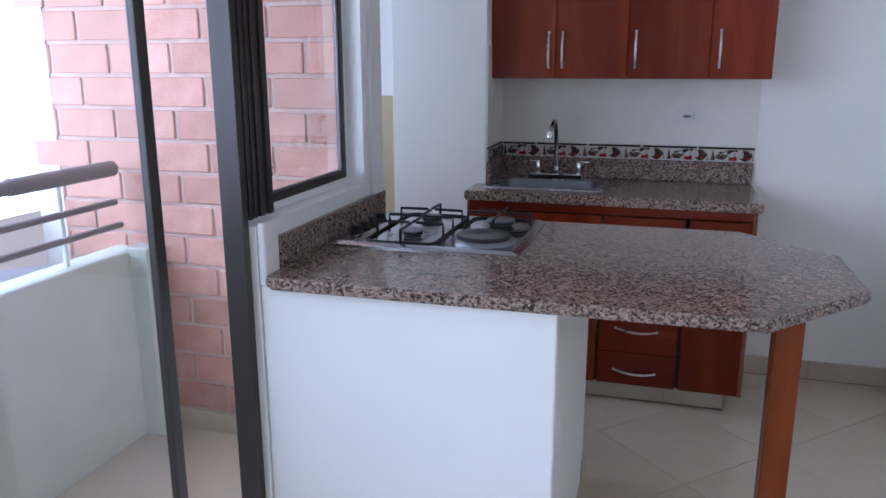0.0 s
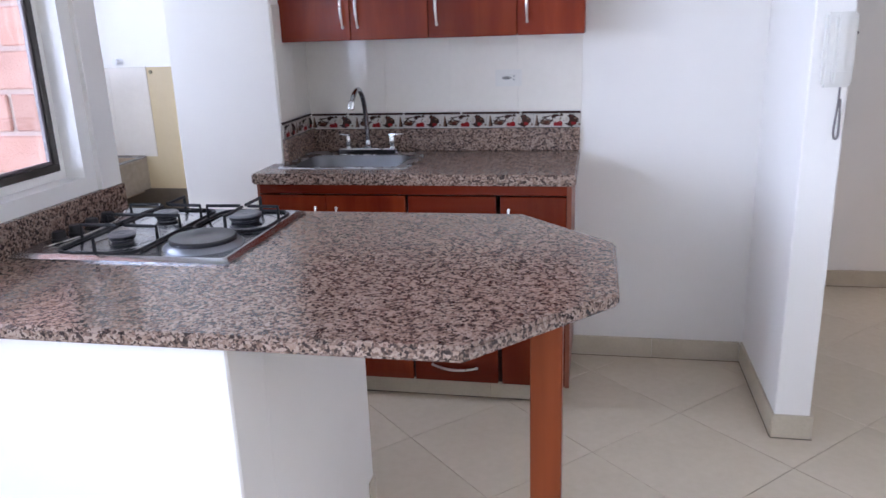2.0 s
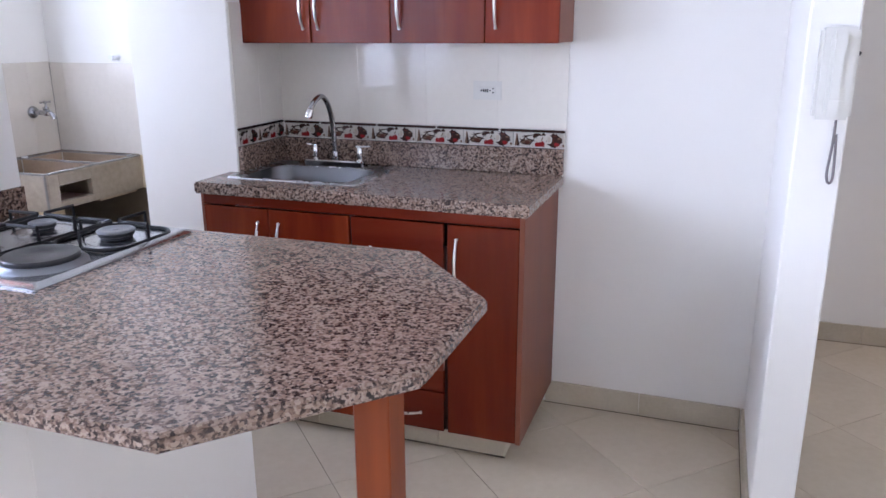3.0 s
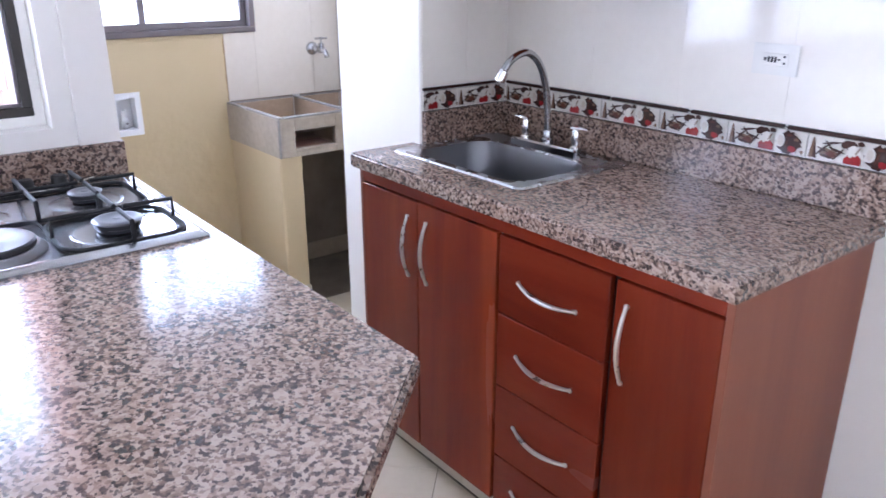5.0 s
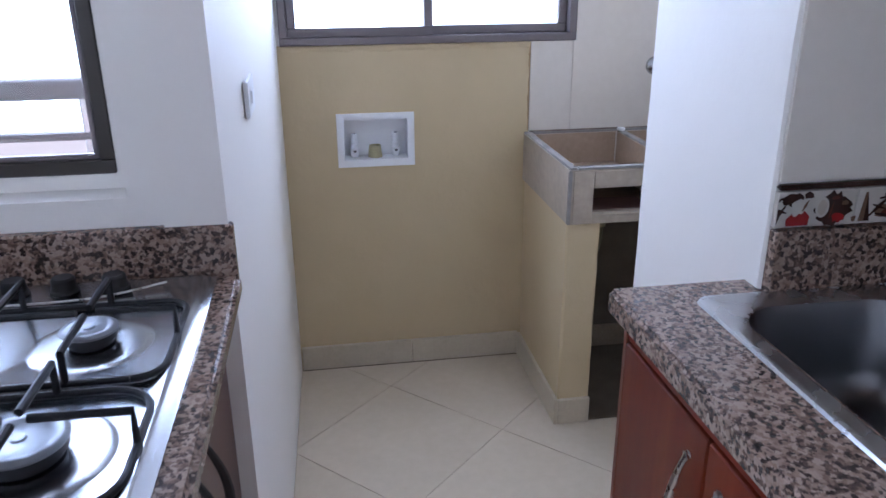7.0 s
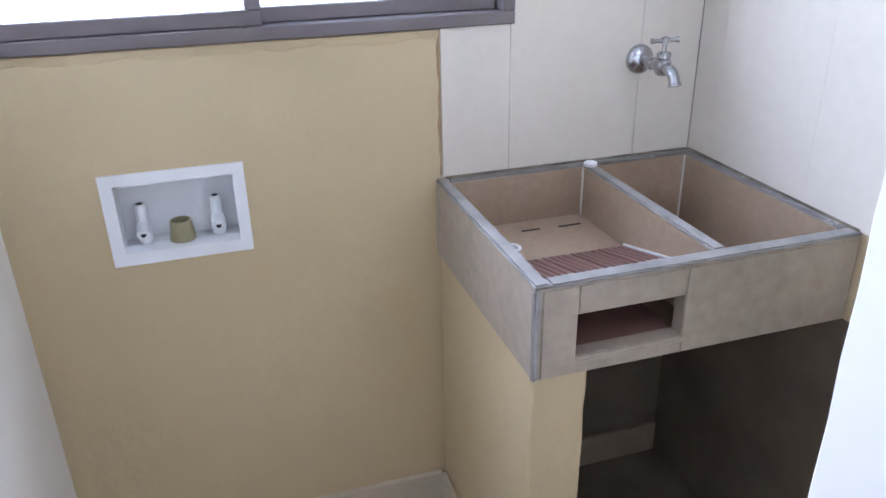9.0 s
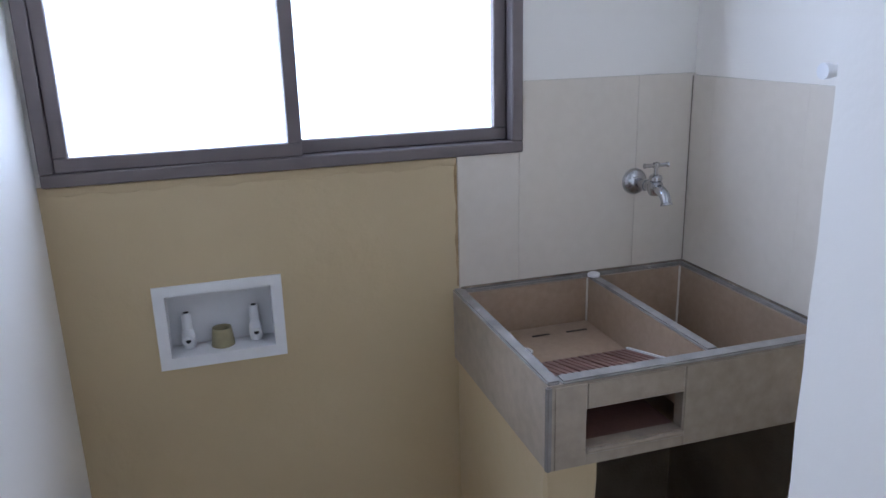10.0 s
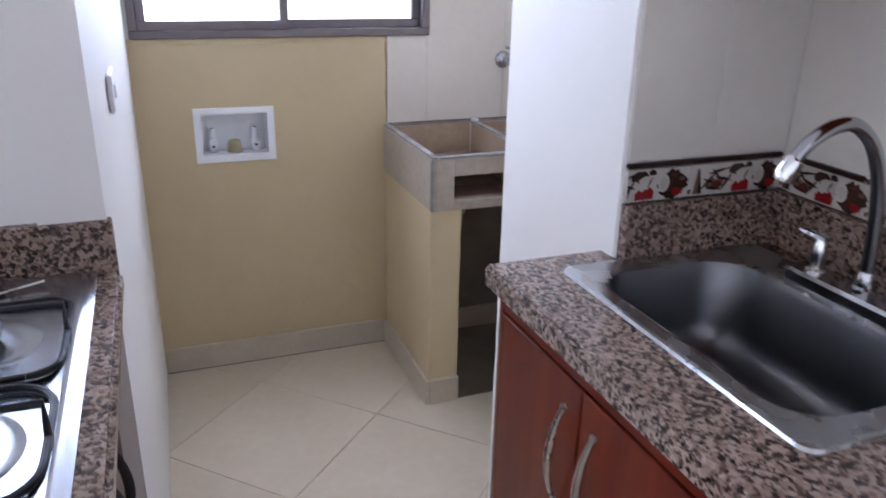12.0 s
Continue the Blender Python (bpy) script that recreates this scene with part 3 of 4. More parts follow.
for x0, x1, hx, label in ((-0.535, -0.279, -0.318, "cherry door"), (-0.276, 0.026, -0.238, "cherry door"), (0.372, 0.605, 0.402, "cherry door")):
    d = part("door", block(x0, x1, FY, FY + 0.018, 0.088, 0.816, 0.002), CHERRY, base_cabinet)
    bow_handle(d, (hx, FY, 0.60), (hx, FY, 0.772), (0, -0.022, 0))
for z0, z1, hz in ((0.088, 0.231, 0.152), (0.234, 0.430, 0.338), (0.433, 0.622, 0.53), (0.625, 0.816, 0.715)):
    d = part("drawer", block(0.036, 0.357, FY, FY + 0.018, z0, z1, 0.002), CHERRYX, base_cabinet)
    bow_handle(d, (0.102, FY, hz + 0.004), (0.278, FY, hz - 0.004), (0, -0.02, -0.008))
plinth = thing("cabinet_plinth", (0.0, 3.6, 0.0), "pale tile plinth under the base cabinet", "plinth")
for a, b in ((-0.53, -0.15), (-0.149, 0.318), (0.32, 0.558)):
    part("plinth_tile", block(a, b, 3.55, 3.562, 0, 0.086, 0.002), SKIRT, plinth)
part("plinth_tile", block(0.546, 0.558, 3.563, SINK_Y - 0.013, 0, 0.086, 0.002), SKIRT, plinth)

# dark strip that paints the shadow line at the plinth's foot
part("joint_shadow_line", block(-0.53, 0.561, 3.5465, 3.55, 0, 0.004), GRIMESHADOW, plinth, "grimy joint and painted shadow line along the floor")


def top_with_hole(x0, x1, y0, y1, z0, z1, hole, bev):
    hx0, hx1, hy0, hy1 = hole
    out = [(x0, y0), (x1, y0), (x1, y1), (x0, y1)]
    inn = [(hx0, hy0), (hx1, hy0), (hx1, hy1), (hx0, hy1)]
    bm = bmesh.new()
    v = [[bm.verts.new((*p, z)) for p in ps] for ps, z in ((out, z0), (out, z1), (inn, z1), (inn, z0))]
    for a in range(4):
        for i in range(4):
            j = (i + 1) % 4
            bm.faces.new((v[a][i], v[a][j], v[(a + 1) % 4][j], v[(a + 1) % 4][i]))
    bmesh.ops.recalc_face_normals(bm, faces=bm.faces[:])
    bm.edges.ensure_lookup_table()
    edges = [e for e in bm.edges if all(w in v[0] or w in v[1] for w in e.verts)]
    bmesh.ops.bevel(bm, geom=edges, offset=bev, segments=3, affect="EDGES")
    return bm


sink_top = thing("sink_worktop", (0.05, 3.75, 0.86), "speckled brown and pink granite worktop round the sink", "worktop")
part("slab", (top_with_hole(-0.552, 0.638, 3.472, SINK_Y - 0.001, 0.86, 0.90, (-0.47, 0.0, 3.61, 3.93), 0.006) ), GRAN, sink_top)
part("upstand", block(-0.486, 0.637, SINK_Y - 0.022, SINK_Y - 0.001, 0.90, 0.993, 0.002), GRAN, sink_top)
part("upstand", block(-0.507, -0.487, 3.688, SINK_Y - 0.001, 0.90, 0.995, 0.002), GRAN, sink_top)

# ---- border tiles above the upstand ----
def blob(cx, cz, rx, rz, n=16, wob=0.0, seed=0):
    rnd = random.Random(seed)
    return [(cx + rx * (1 + wob * rnd.uniform(-1, 1)) * math.cos(2 * math.pi * k / n), cz + rz * (1 + wob * rnd.uniform(-1, 1)) * math.sin(2 * math.pi * k / n)) for k in range(n)]


def border_shapes():
    """Coffee-themed print on a 0.19 m border tile, lower left corner at 0, 0: points and the ink."""
    def stroke(u0, v0, u1, v1, w):
        d = math.hypot(u1 - u0, v1 - v0)
        n, m = -(v1 - v0) / d * w, (u1 - u0) / d * w
        return [(u0 + n * 0.4, v0 + m * 0.4), (u0 - n * 0.4, v0 - m * 0.4), ((u0 + u1) / 2 - n, (v0 + v1) / 2 - m), (u1 - n * 0.3, v1 - m * 0.3), (u1 + n * 0.3, v1 + m * 0.3), ((u0 + u1) / 2 + n, (v0 + v1) / 2 + m)]

    s = [([(0.006, 0.003), (0.024, 0.003), (0.016, 0.046), (0.012, 0.046)], 2), ([(0.015, 0.003), (0.024, 0.003), (0.016, 0.044)], 1)]
    s += [(blob(0.048, 0.017, 0.019, 0.011, 18, 0.25, 1), 2), (blob(0.053, 0.016, 0.010, 0.007, 14, 0.3, 2), 4)]
    for u0, v0, u1, v1, w in ((0.021, 0.010, 0.052, 0.041, 0.0032), (0.034, 0.036, 0.074, 0.044, 0.0028), (0.030, 0.014, 0.060, 0.008, 0.0026), (0.048, 0.030, 0.082, 0.022, 0.0030), (0.060, 0.006, 0.080, 0.034, 0.0030), (0.024, 0.028, 0.046, 0.020, 0.0022), (0.040, 0.044, 0.056, 0.028, 0.0024)):
        s.append((stroke(u0, v0, u1, v1, w), 1))
    s += [(blob(0.090, 0.041, 0.017, 0.010, 18, 0.25, 3), 1), (blob(0.112, 0.047, 0.008, 0.005, 12, 0.3, 4), 1)]
    s.append(([(0.082, 0.003), (0.116, 0.003), (0.117, 0.016), (0.108, 0.025), (0.090, 0.022), (0.081, 0.013)], 3))
    s += [(blob(0.099, 0.031, 0.013, 0.011, 16, 0.15, 5), 0), (blob(0.094, 0.023, 0.005, 0.006, 10, 0.2, 6), 0), (stroke(0.104, 0.024, 0.112, 0.040, 0.0022), 2)]
    s += [(blob(0.151, 0.026, 0.029, 0.0235, 30, 0.2, 7), 1), (blob(0.160, 0.013, 0.012, 0.007, 14, 0.3, 8), 3), (blob(0.168, 0.034, 0.006, 0.004, 10, 0.3, 9), 2), (blob(0.152, 0.042, 0.007, 0.003, 10, 0.3, 10), 4), (stroke(0.146, 0.012, 0.150, 0.036, 0.0016), 4)]
    s += [(blob(0.133, 0.029, 0.0105, 0.0150, 20, 0.02, 11), 0), (blob(0.133, 0.029, 0.0070, 0.0112, 18, 0.03, 12), 5)]
    s.append((blob(0.184, 0.010, 0.004, 0.005, 10, 0.3, 13), 2))
    return s


def print_mesh(place, clip):
    """The print as flat shapes laid on one another, each a hair higher; place maps u, v, height to the world."""
    bm = bmesh.new()
    for k, (pts, ink) in enumerate(border_shapes()):
        pts = [(min(max(u, clip[0]), clip[1]), v) for u, v in pts]
        if max(p[0] for p in pts) - min(p[0] for p in pts) < 0.004:
            continue
        f = bm.faces.new([bm.verts.new(place(u, v, 0.0006 + 0.00025 * k)) for u, v in pts])
        f.material_index = ink
    return bm


def border_tile(parent, place, u0, u1, blockfun):
    t = part("border_tile", blockfun(u0, u1, 0.0, 0.052), DECW, parent, "white border tile printed with coffee pots and cups")
    part("print", print_mesh(place, (u0, u1)), [DECW, DECD, DECM, DECR, DECB, DECI], t, "brown and red printed pots and cups", False)


for k in range(6):
    x0 = 0.640 - 0.19 * (k + 1)
    lo = max(0.0, -0.497 - x0)
    border_tile(wall_sink, lambda u, v, h, x0=x0: (x0 + u, SINK_Y - 0.010 - h, 0.996 + v), lo + 0.0008, 0.1892,
                lambda a, b, c, d, x0=x0: block(x0 + a, x0 + b, SINK_Y - 0.010, SINK_Y, 0.996 + c, 0.996 + d, 0.001))
for y0, lo, hi in ((3.811, 0.0008, 0.1892), (3.621, 0.068, 0.1892)):
    border_tile(pillar, lambda u, v, h, y0=y0: (-0.498 + h, y0 + u, 0.998 + v), lo, hi,
                lambda a, b, c, d, y0=y0: block(-0.508, -0.498, y0 + a, y0 + b, 0.998 + c, 0.998 + d, 0.001))
for k in range(5):
    xa = 0.64 - 0.2445 * k
    part("pencil_tile", block(max(xa - 0.240, -0.497), xa, SINK_Y - 0.014, SINK_Y, 1.0495, 1.0575, 0.003, 2), DECD, wall_sink, "dark brown pencil trim")
part("pencil_tile", block(-0.508, -0.495, 3.688, SINK_Y - 0.014, 1.0525, 1.0605, 0.003, 2), DECD, pillar, "dark brown pencil trim")

# ---- sink ----
SX0, SX1, SY0, SY1 = -0.492, 0.022, 3.574, 3.955
sink = thing("kitchen_sink", (-0.235, 3.77, 0.9), "stainless steel drop-in kitchen sink with one bowl", "sink")
bx0, bx1, by0, by1 = SX0 + 0.045, SX1 - 0.045, SY0 + 0.032, SY1 - 0.082
part("rim", loft([rrect(SX0, SX1, SY0, SY1, 0.022, 0.9003), rrect(SX0 + 0.002, SX1 - 0.002, SY0 + 0.002, SY1 - 0.002, 0.022, 0.9045), rrect(SX0 + 0.007, SX1 - 0.007, SY0 + 0.007, SY1 - 0.007, 0.022, 0.9055),
                  rrect(SX0 + 0.012, SX1 - 0.012, SY0 + 0.012, SY1 - 0.012, 0.025, 0.9035), rrect(bx0 - 0.006, bx1 + 0.006, by0 - 0.006, by1 + 0.006, 0.075, 0.9035), rrect(bx0, bx1, by0, by1, 0.07, 0.9015)], False, False), RIM, sink)
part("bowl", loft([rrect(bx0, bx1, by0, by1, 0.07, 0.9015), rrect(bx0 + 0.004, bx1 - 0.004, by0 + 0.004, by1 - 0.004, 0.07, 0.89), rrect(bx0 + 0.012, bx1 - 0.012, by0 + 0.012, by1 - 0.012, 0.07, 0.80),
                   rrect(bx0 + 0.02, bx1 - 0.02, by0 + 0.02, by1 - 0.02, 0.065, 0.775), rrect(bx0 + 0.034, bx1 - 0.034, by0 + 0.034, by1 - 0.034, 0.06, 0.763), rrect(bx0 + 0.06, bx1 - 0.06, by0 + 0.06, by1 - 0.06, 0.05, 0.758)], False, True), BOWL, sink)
part("drain", lathe([(0.045, 0.7585), (0.045, 0.7615), (0.036, 0.762), (0.03, 0.7585), (0.0, 0.7585)], (-0.235, 3.74, 0)), CHROME, sink)

# ---- kitchen tap ----
TY = 3.91
tap = thing("kitchen_tap", (-0.225, TY, 0.9035), "chrome two-handle kitchen tap with a gooseneck spout", "tap")
part("deck_plate", loft([rrect(-0.350, -0.098, TY - 0.026, TY + 0.026, 0.010, 0.9036), rrect(-0.350, -0.098, TY - 0.026, TY + 0.026, 0.010, 0.922), rrect(-0.346, -0.102, TY - 0.022, TY + 0.022, 0.010, 0.927)]), CHROME, tap)
part("spout_base", lathe([(0.017, 0.923), (0.017, 0.935), (0.0135, 0.939), (0.0135, 0.955), (0.011, 0.96)], (-0.225, TY, 0)), CHROME, tap)
part("spout", tube(smooth_path([(-0.225, TY, 0.955), (-0.225, TY - 0.006, 1.03), (-0.225, TY - 0.020, 1.095), (-0.225, TY - 0.045, 1.143), (-0.225, TY - 0.082, 1.170), (-0.226, TY - 0.118, 1.168), (-0.228, TY - 0.148, 1.151), (-0.231, TY - 0.167, 1.127)], 7), 0.0098, 14), CHROME, tap, "leaning gooseneck spout")
part("aerator", tube([(-0.230, TY - 0.163, 1.132), (-0.231, TY - 0.165, 1.129), (-0.2325, TY - 0.1745, 1.108), (-0.233, TY - 0.176, 1.103)], [0.0108, 0.0135, 0.0135, 0.0118], 16), BRIGHT, tap, "bright chrome aerator")
for x, s, reach in ((-0.310, -1, 0.030), (-0.122, 1, 0.052)):
    hub = part("knob", lathe([(0.0160, 0.926), (0.0160, 0.930), (0.0095, 0.933), (0.0115, 0.942), (0.0128, 0.955), (0.0112, 0.970), (0.0085, 0.978)], (x, TY, 0), "z", 20), BRIGHT, tap, "bright chrome tap knob")
    part("lever", loft([[(x - s * 0.012, TY - 0.009, 0.978), (x - s * 0.012, TY + 0.009, 0.978), (x - s * 0.012, TY + 0.008, 0.984), (x - s * 0.012, TY - 0.008, 0.984)],
                        [(x + s * 0.018, TY - 0.010, 0.980), (x + s * 0.018, TY + 0.006, 0.980), (x + s * 0.018, TY + 0.005, 0.985), (x + s * 0.018, TY - 0.009, 0.985)],
                        [(x + s * reach, TY - 0.016, 0.984), (x + s * reach, TY - 0.004, 0.984), (x + s * reach, TY - 0.005, 0.987), (x + s * reach, TY - 0.015, 0.987)]]), CHROME, hub, "flat chrome lever")

# ---- wall cabinet ----
UY = 3.762
wall_cabinet = thing("wall_cabinet", (0.07, 3.89, 1.36), "cherry-red wall cabinet with four doors above the sink", "cabinet")
part("carcass", block(-0.506, 0.646, UY + 0.019, SINK_Y - 0.007, 1.364, 1.98), CHERRY, wall_cabinet)
part("side_panel", block(0.646, 0.652, UY + 0.006, SINK_Y - 0.007, 1.362, 1.98, 0.001), PANEL, wall_cabinet)
for x0, x1, hx in ((-0.506, -0.224, -0.252), (-0.221, 0.078, -0.193), (0.081, 0.408, 0.112), (0.411, 0.651, 0.446)):
    d = part("door", block(x0, x1, UY, UY + 0.018, 1.36, 1.98, 0.002), CHERRY, wall_cabinet)
    bow_handle(d, (hx, UY, 1.405), (hx, UY, 1.556), (0, -0.022, 0))


# ---- sockets ----
def socket(base, label):
    o = thing("wall_socket", base, label, "socket")
    x, y, z = base
    part("cover", block(x - 0.053, x + 0.053, y - 0.004, y, z - 0.033, z + 0.033, 0.0015, 2), IVORY, o)
    part("insert", block(x - 0.030, x + 0.030, y - 0.0055, y - 0.0035, z - 0.013, z + 0.013, 0.001), IVORY, o)
    for dx, w, h in ((-0.022, 0.0028, 0.0035), (-0.0135, 0.0026, 0.006), (-0.006, 0.0026, 0.006), (0.0015, 0.0026, 0.006), (0.010, 0.0035, 0.0018)):
        part("slot", block(x + dx - w, x + dx + w, y - 0.0062, y - 0.005, z - h, z + h), RUBBER, o)
    for dz in (-0.007, 0.007):
        part("pin_hole", lathe([(0.0028, -0.0066), (0.0028, -0.005)], (x + 0.022, y, z + dz), "y", 8), RUBBER, o)
    return o


socket((0.350, SINK_Y - 0.005, 1.192), "white horizontal wall socket on the kitchen tiles")

# ---- peninsula ----
peninsula = thing("peninsula", (-0.33, 2.46, 0.0), "white plastered peninsula base with brown doors on the kitchen side", "counter base")
part("plaster_block", join(block(-0.719, 0.048, 2.054, 2.20, 0, 0.8695, 0.004), block(-0.08, 0.048, 2.195, 2.855, 0, 0.8695, 0.004)), WALL, peninsula, "white plastered masonry")
part("carcass", block(-0.704, -0.081, 2.201, 2.872, 0.09, 0.859), CARC, peninsula)
part("skirting_tile", block(0.049, 0.056, 2.80, 2.855, 0, 0.085, 0.002), SKIRT, peninsula)
for x0, x1, hx in ((-0.70, -0.395, -0.43), (-0.391, -0.082, -0.355)):
    d = part("door", block(x0, x1, 2.873, 2.891, 0.09, 0.85, 0.002), BROWN, peninsula)
    bow_handle(d, (hx, 2.891, 0.61), (hx, 2.891, 0.78), (0, 0.028, 0), RUBBER, 0.005)

bar_top = thing("peninsula_worktop", (0.0, 2.46, 0.86), "speckled pink-brown granite bar top with clipped corners", "worktop")


def polygon_slab(pts, z0, z1, bev):
    bm = bmesh.new()
    bot, top = [bm.verts.new((*p, z0)) for p in pts], [bm.verts.new((*p, z1)) for p in pts]
    bm.faces.new(bot[::-1])
    bm.faces.new(top)
    for i in range(len(pts)):
        j = (i + 1) % len(pts)
        bm.faces.new((bot[i], bot[j], top[j], top[i]))
    bmesh.ops.bevel(bm, geom=bm.edges[:], offset=bev, segments=3, affect="EDGES")
    return bm


part("slab", polygon_slab([(-0.700, 2.045), (-0.675, 2.018), (0.492, 2.018), (0.751, 2.312), (0.751, 2.662), (0.508, 2.930), (-0.700, 2.930)], 0.8695, 0.90, 0.007), GRAN, bar_top)
part("upstand", block(-0.719, -0.699, 2.130, 2.925, 0.8695, 0.981, 0.0025), GRAN, bar_top)
bar_leg = thing("bar_leg", (0.602, 2.466, 0.0), "square reddish wooden post under the bar top", "table leg")
part("post", block(0.567, 0.638, 2.430, 2.503, 0.004, 0.870, 0.003), LEGW, bar_leg)
part("foot", block(0.564, 0.641, 2.427, 2.506, 0, 0.005), RUBBER, bar_leg)

# ---- hob ----
hob = thing("gas_hob", (-0.4, 2.65, 0.9), "stainless steel hob with three gas burners and an electric plate", "hob")
hx0, hx1, hy0, hy1 = -0.690, -0.113, 2.402, 2.897
part("tray", loft([rrect(hx0, hx1, hy0, hy1, 0.008, 0.9003), rrect(hx0, hx1, hy0, hy1, 0.008, 0.904), rrect(hx0 + 0.014, hx1 - 0.014, hy0 + 0.014, hy1 - 0.014, 0.012, 0.9125),
                   rrect(hx0 + 0.022, hx1 - 0.022, hy0 + 0.022, hy1 - 0.022, 0.014, 0.9125), rrect(hx0 + 0.034, hx1 - 0.034, hy0 + 0.034, hy1 - 0.034, 0.02, 0.907)]), STEEL, hob)
for bxc, byc, r in ((-0.478, 2.768, 0.033), (-0.240, 2.766, 0.044), (-0.470, 2.545, 0.033)):
    br = part("burner", lathe([(r + 0.042, 0.9070), (r + 0.038, 0.9078), (r + 0.030, 0.9082), (r + 0.008, 0.9084), (r + 0.002, 0.9078), (0, 0.9078)], (bxc, byc, 0), "z", 36), STEEL, hob, "steel burner dish")
    part("flame_ring", lathe([(r - 0.006, 0.910), (r - 0.006, 0.916), (r - 0.001, 0.918), (r - 0.001, 0.926), (r - 0.004, 0.928), (0, 0.928)], (bxc, byc, 0), "z", 36), PLATE, br, "dark slotted burner ring")
    part("cap", lathe([(r + 0.001, 0.9265), (r + 0.002, 0.9295), (r - 0.002, 0.9320), (r - 0.010, 0.9325), (r - 0.014, 0.9305), (0.008, 0.9305), (0.006, 0.932), (0, 0.932)], (bxc, byc, 0), "z", 36), CAPS, br, "dull alloy burner cap")
ep = part("electric_plate", lathe([(0.082, 0.918), (0.082, 0.927), (0.078, 0.930), (0.03, 0.9305), (0.026, 0.929), (0.0, 0.929)], (-0.246, 2.543, 0), "z", 40), PLATE, hob, "dark cast-iron electric plate")
part("ring", lathe([(0.098, 0.907), (0.097, 0.910), (0.086, 0.919), (0.08, 0.919)], (-0.246, 2.543, 0), "z", 40), CAPS, ep, "dull steel ring")
for k, y in enumerate((2.55, 2.618, 2.686, 2.756)):
    part("knob", lathe([(0.020, 0.908), (0.020, 0.912), (0.0175, 0.914), (0.0165, 0.928), (0.014, 0.931), (0, 0.931)], (-0.655, y, 0), "z", 20), RUBBER, hob, "black plastic knob")


def grate(x0, x1, y0, y1, r, burners, ties):
    """Wire pan support: a rounded loop on the tray, raised bars over the burners."""
    zl, zh, w = 0.9122, 0.9505, 0.0046
    loop = rrect(x0, x1, y0, y1, r, zl, 5)
    bits = [tube(loop + loop[:1], w, 8)]
    for cx, cy in burners:
        for ax in (0, 1):
            for s in (-1, 1):
                inner = (cx + s * 0.012, cy) if ax == 0 else (cx, cy + s * 0.012)
                edge = ((x1 if s > 0 else x0), cy) if ax == 0 else (cx, (y1 if s > 0 else y0))
                if ax == 1 and abs(edge[1] - cy) > 0.16:
                    edge = (cx, cy + s * 0.11)
                    bits.append(tube([(*inner, zh), (*edge, zh)], w, 8))
                    continue
                bits.append(tube([(*inner, zh + 0.001), (edge[0], edge[1], zh), (edge[0], edge[1], zl)], w, 8))
    for y in ties:
        bits.append(tube([(x0, y, zl), (x0, y, zh), (x1, y, zh), (x1, y, zl)], w, 8))
    base = part("pan_support", bits[0], BLACK, hob, "black enamelled wire pan support")
    for b in bits[1:]:
        part("bar", b, BLACK, base)


grate(-0.585, -0.372, 2.432, 2.872, 0.035, ((-0.478, 2.768), (-0.470, 2.545)), (2.655,))
grate(-0.350, -0.142, 2.650, 2.872, 0.05, ((-0.240, 2.766),), ())
part("guard_bar", tube(smooth_path([(-0.352, 2.44, 0.9115), (-0.352, 2.455, 0.922), (-0.352, 2.60, 0.922), (-0.335, 2.640, 0.922), (-0.30, 2.650, 0.9115)], 5), 0.0032, 8), BLACK, hob)

part("wire", tube(smooth_path([(-0.640, 2.47, 0.912), (-0.622, 2.54, 0.911), (-0.612, 2.62, 0.910), (-0.618, 2.74, 0.911), (-0.648, 2.83, 0.916)], 6), 0.0016, 6), SATIN, hob, "thin bare wire lying along the knobs")

# ---- entry phone ----
phone = thing("entry_phone", (1.41, 3.396, 1.19), "ivory wall entry phone with a hanging cord", "intercom")
part("body", block(1.352, 1.437, 3.360, 3.396, 1.19, 1.405, 0.008, 2), IVORY, phone)
part("handset", join(block(1.376, 1.412, 3.348, 3.374, 1.20, 1.395, 0.008, 2), block(1.374, 1.414, 3.342, 3.372, 1.20, 1.245, 0.008, 2), block(1.374, 1.414, 3.342, 3.372, 1.35, 1.395, 0.008, 2)), IVORY, phone)
part("button", lathe([(0.006, -0.002), (0.006, 0.0), (0.005, 0.001)], (1.436, 3.371, 1.345), "y", 12), RUBBER, phone)
part("cord", tube(smooth_path([(1.408, 3.372, 1.192), (1.408, 3.376, 1.13), (1.404, 3.378, 1.06), (1.410, 3.38, 1.035), (1.418, 3.38, 1.045), (1.417, 3.378, 1.10), (1.413, 3.376, 1.155)], 7), 0.0032, 8), ALUG, phone, "grey coiled cord")

# ---- laundry: wash basin ----
TX0, TX1, TY0, TY1, TZ0, TZ1 = -1.997, -1.504, 3.728, 4.308, 0.661, 0.821
tub = thing("laundry_basin", (-1.75, 4.0, TZ0), "beige ceramic-tiled double laundry basin with a soap slot", "basin")
part("side_wall", block(TX0, TX1 - 0.024, TY0, TY0 + 0.024, TZ0, TZ1 - 0.004), TUBT, tub)
part("front_wall", slab_wall("x", TX1 - 0.024, TX1, TY0, TY1, TZ0, TZ1 - 0.004, [(3.798, 3.982, 0.694, 0.765)]), TUBT, tub, "tiled front with an open soap slot")
part("front_tile", block(TX1, TX1 + 0.003, TY0 + 0.012, 3.797, TZ0 + 0.002, TZ1 - 0.008, 0.001), TUBT, tub)
part("front_tile", block(TX1, TX1 + 0.003, 3.799, 3.981, 0.767, TZ1 - 0.008, 0.001), TUBT, tub)
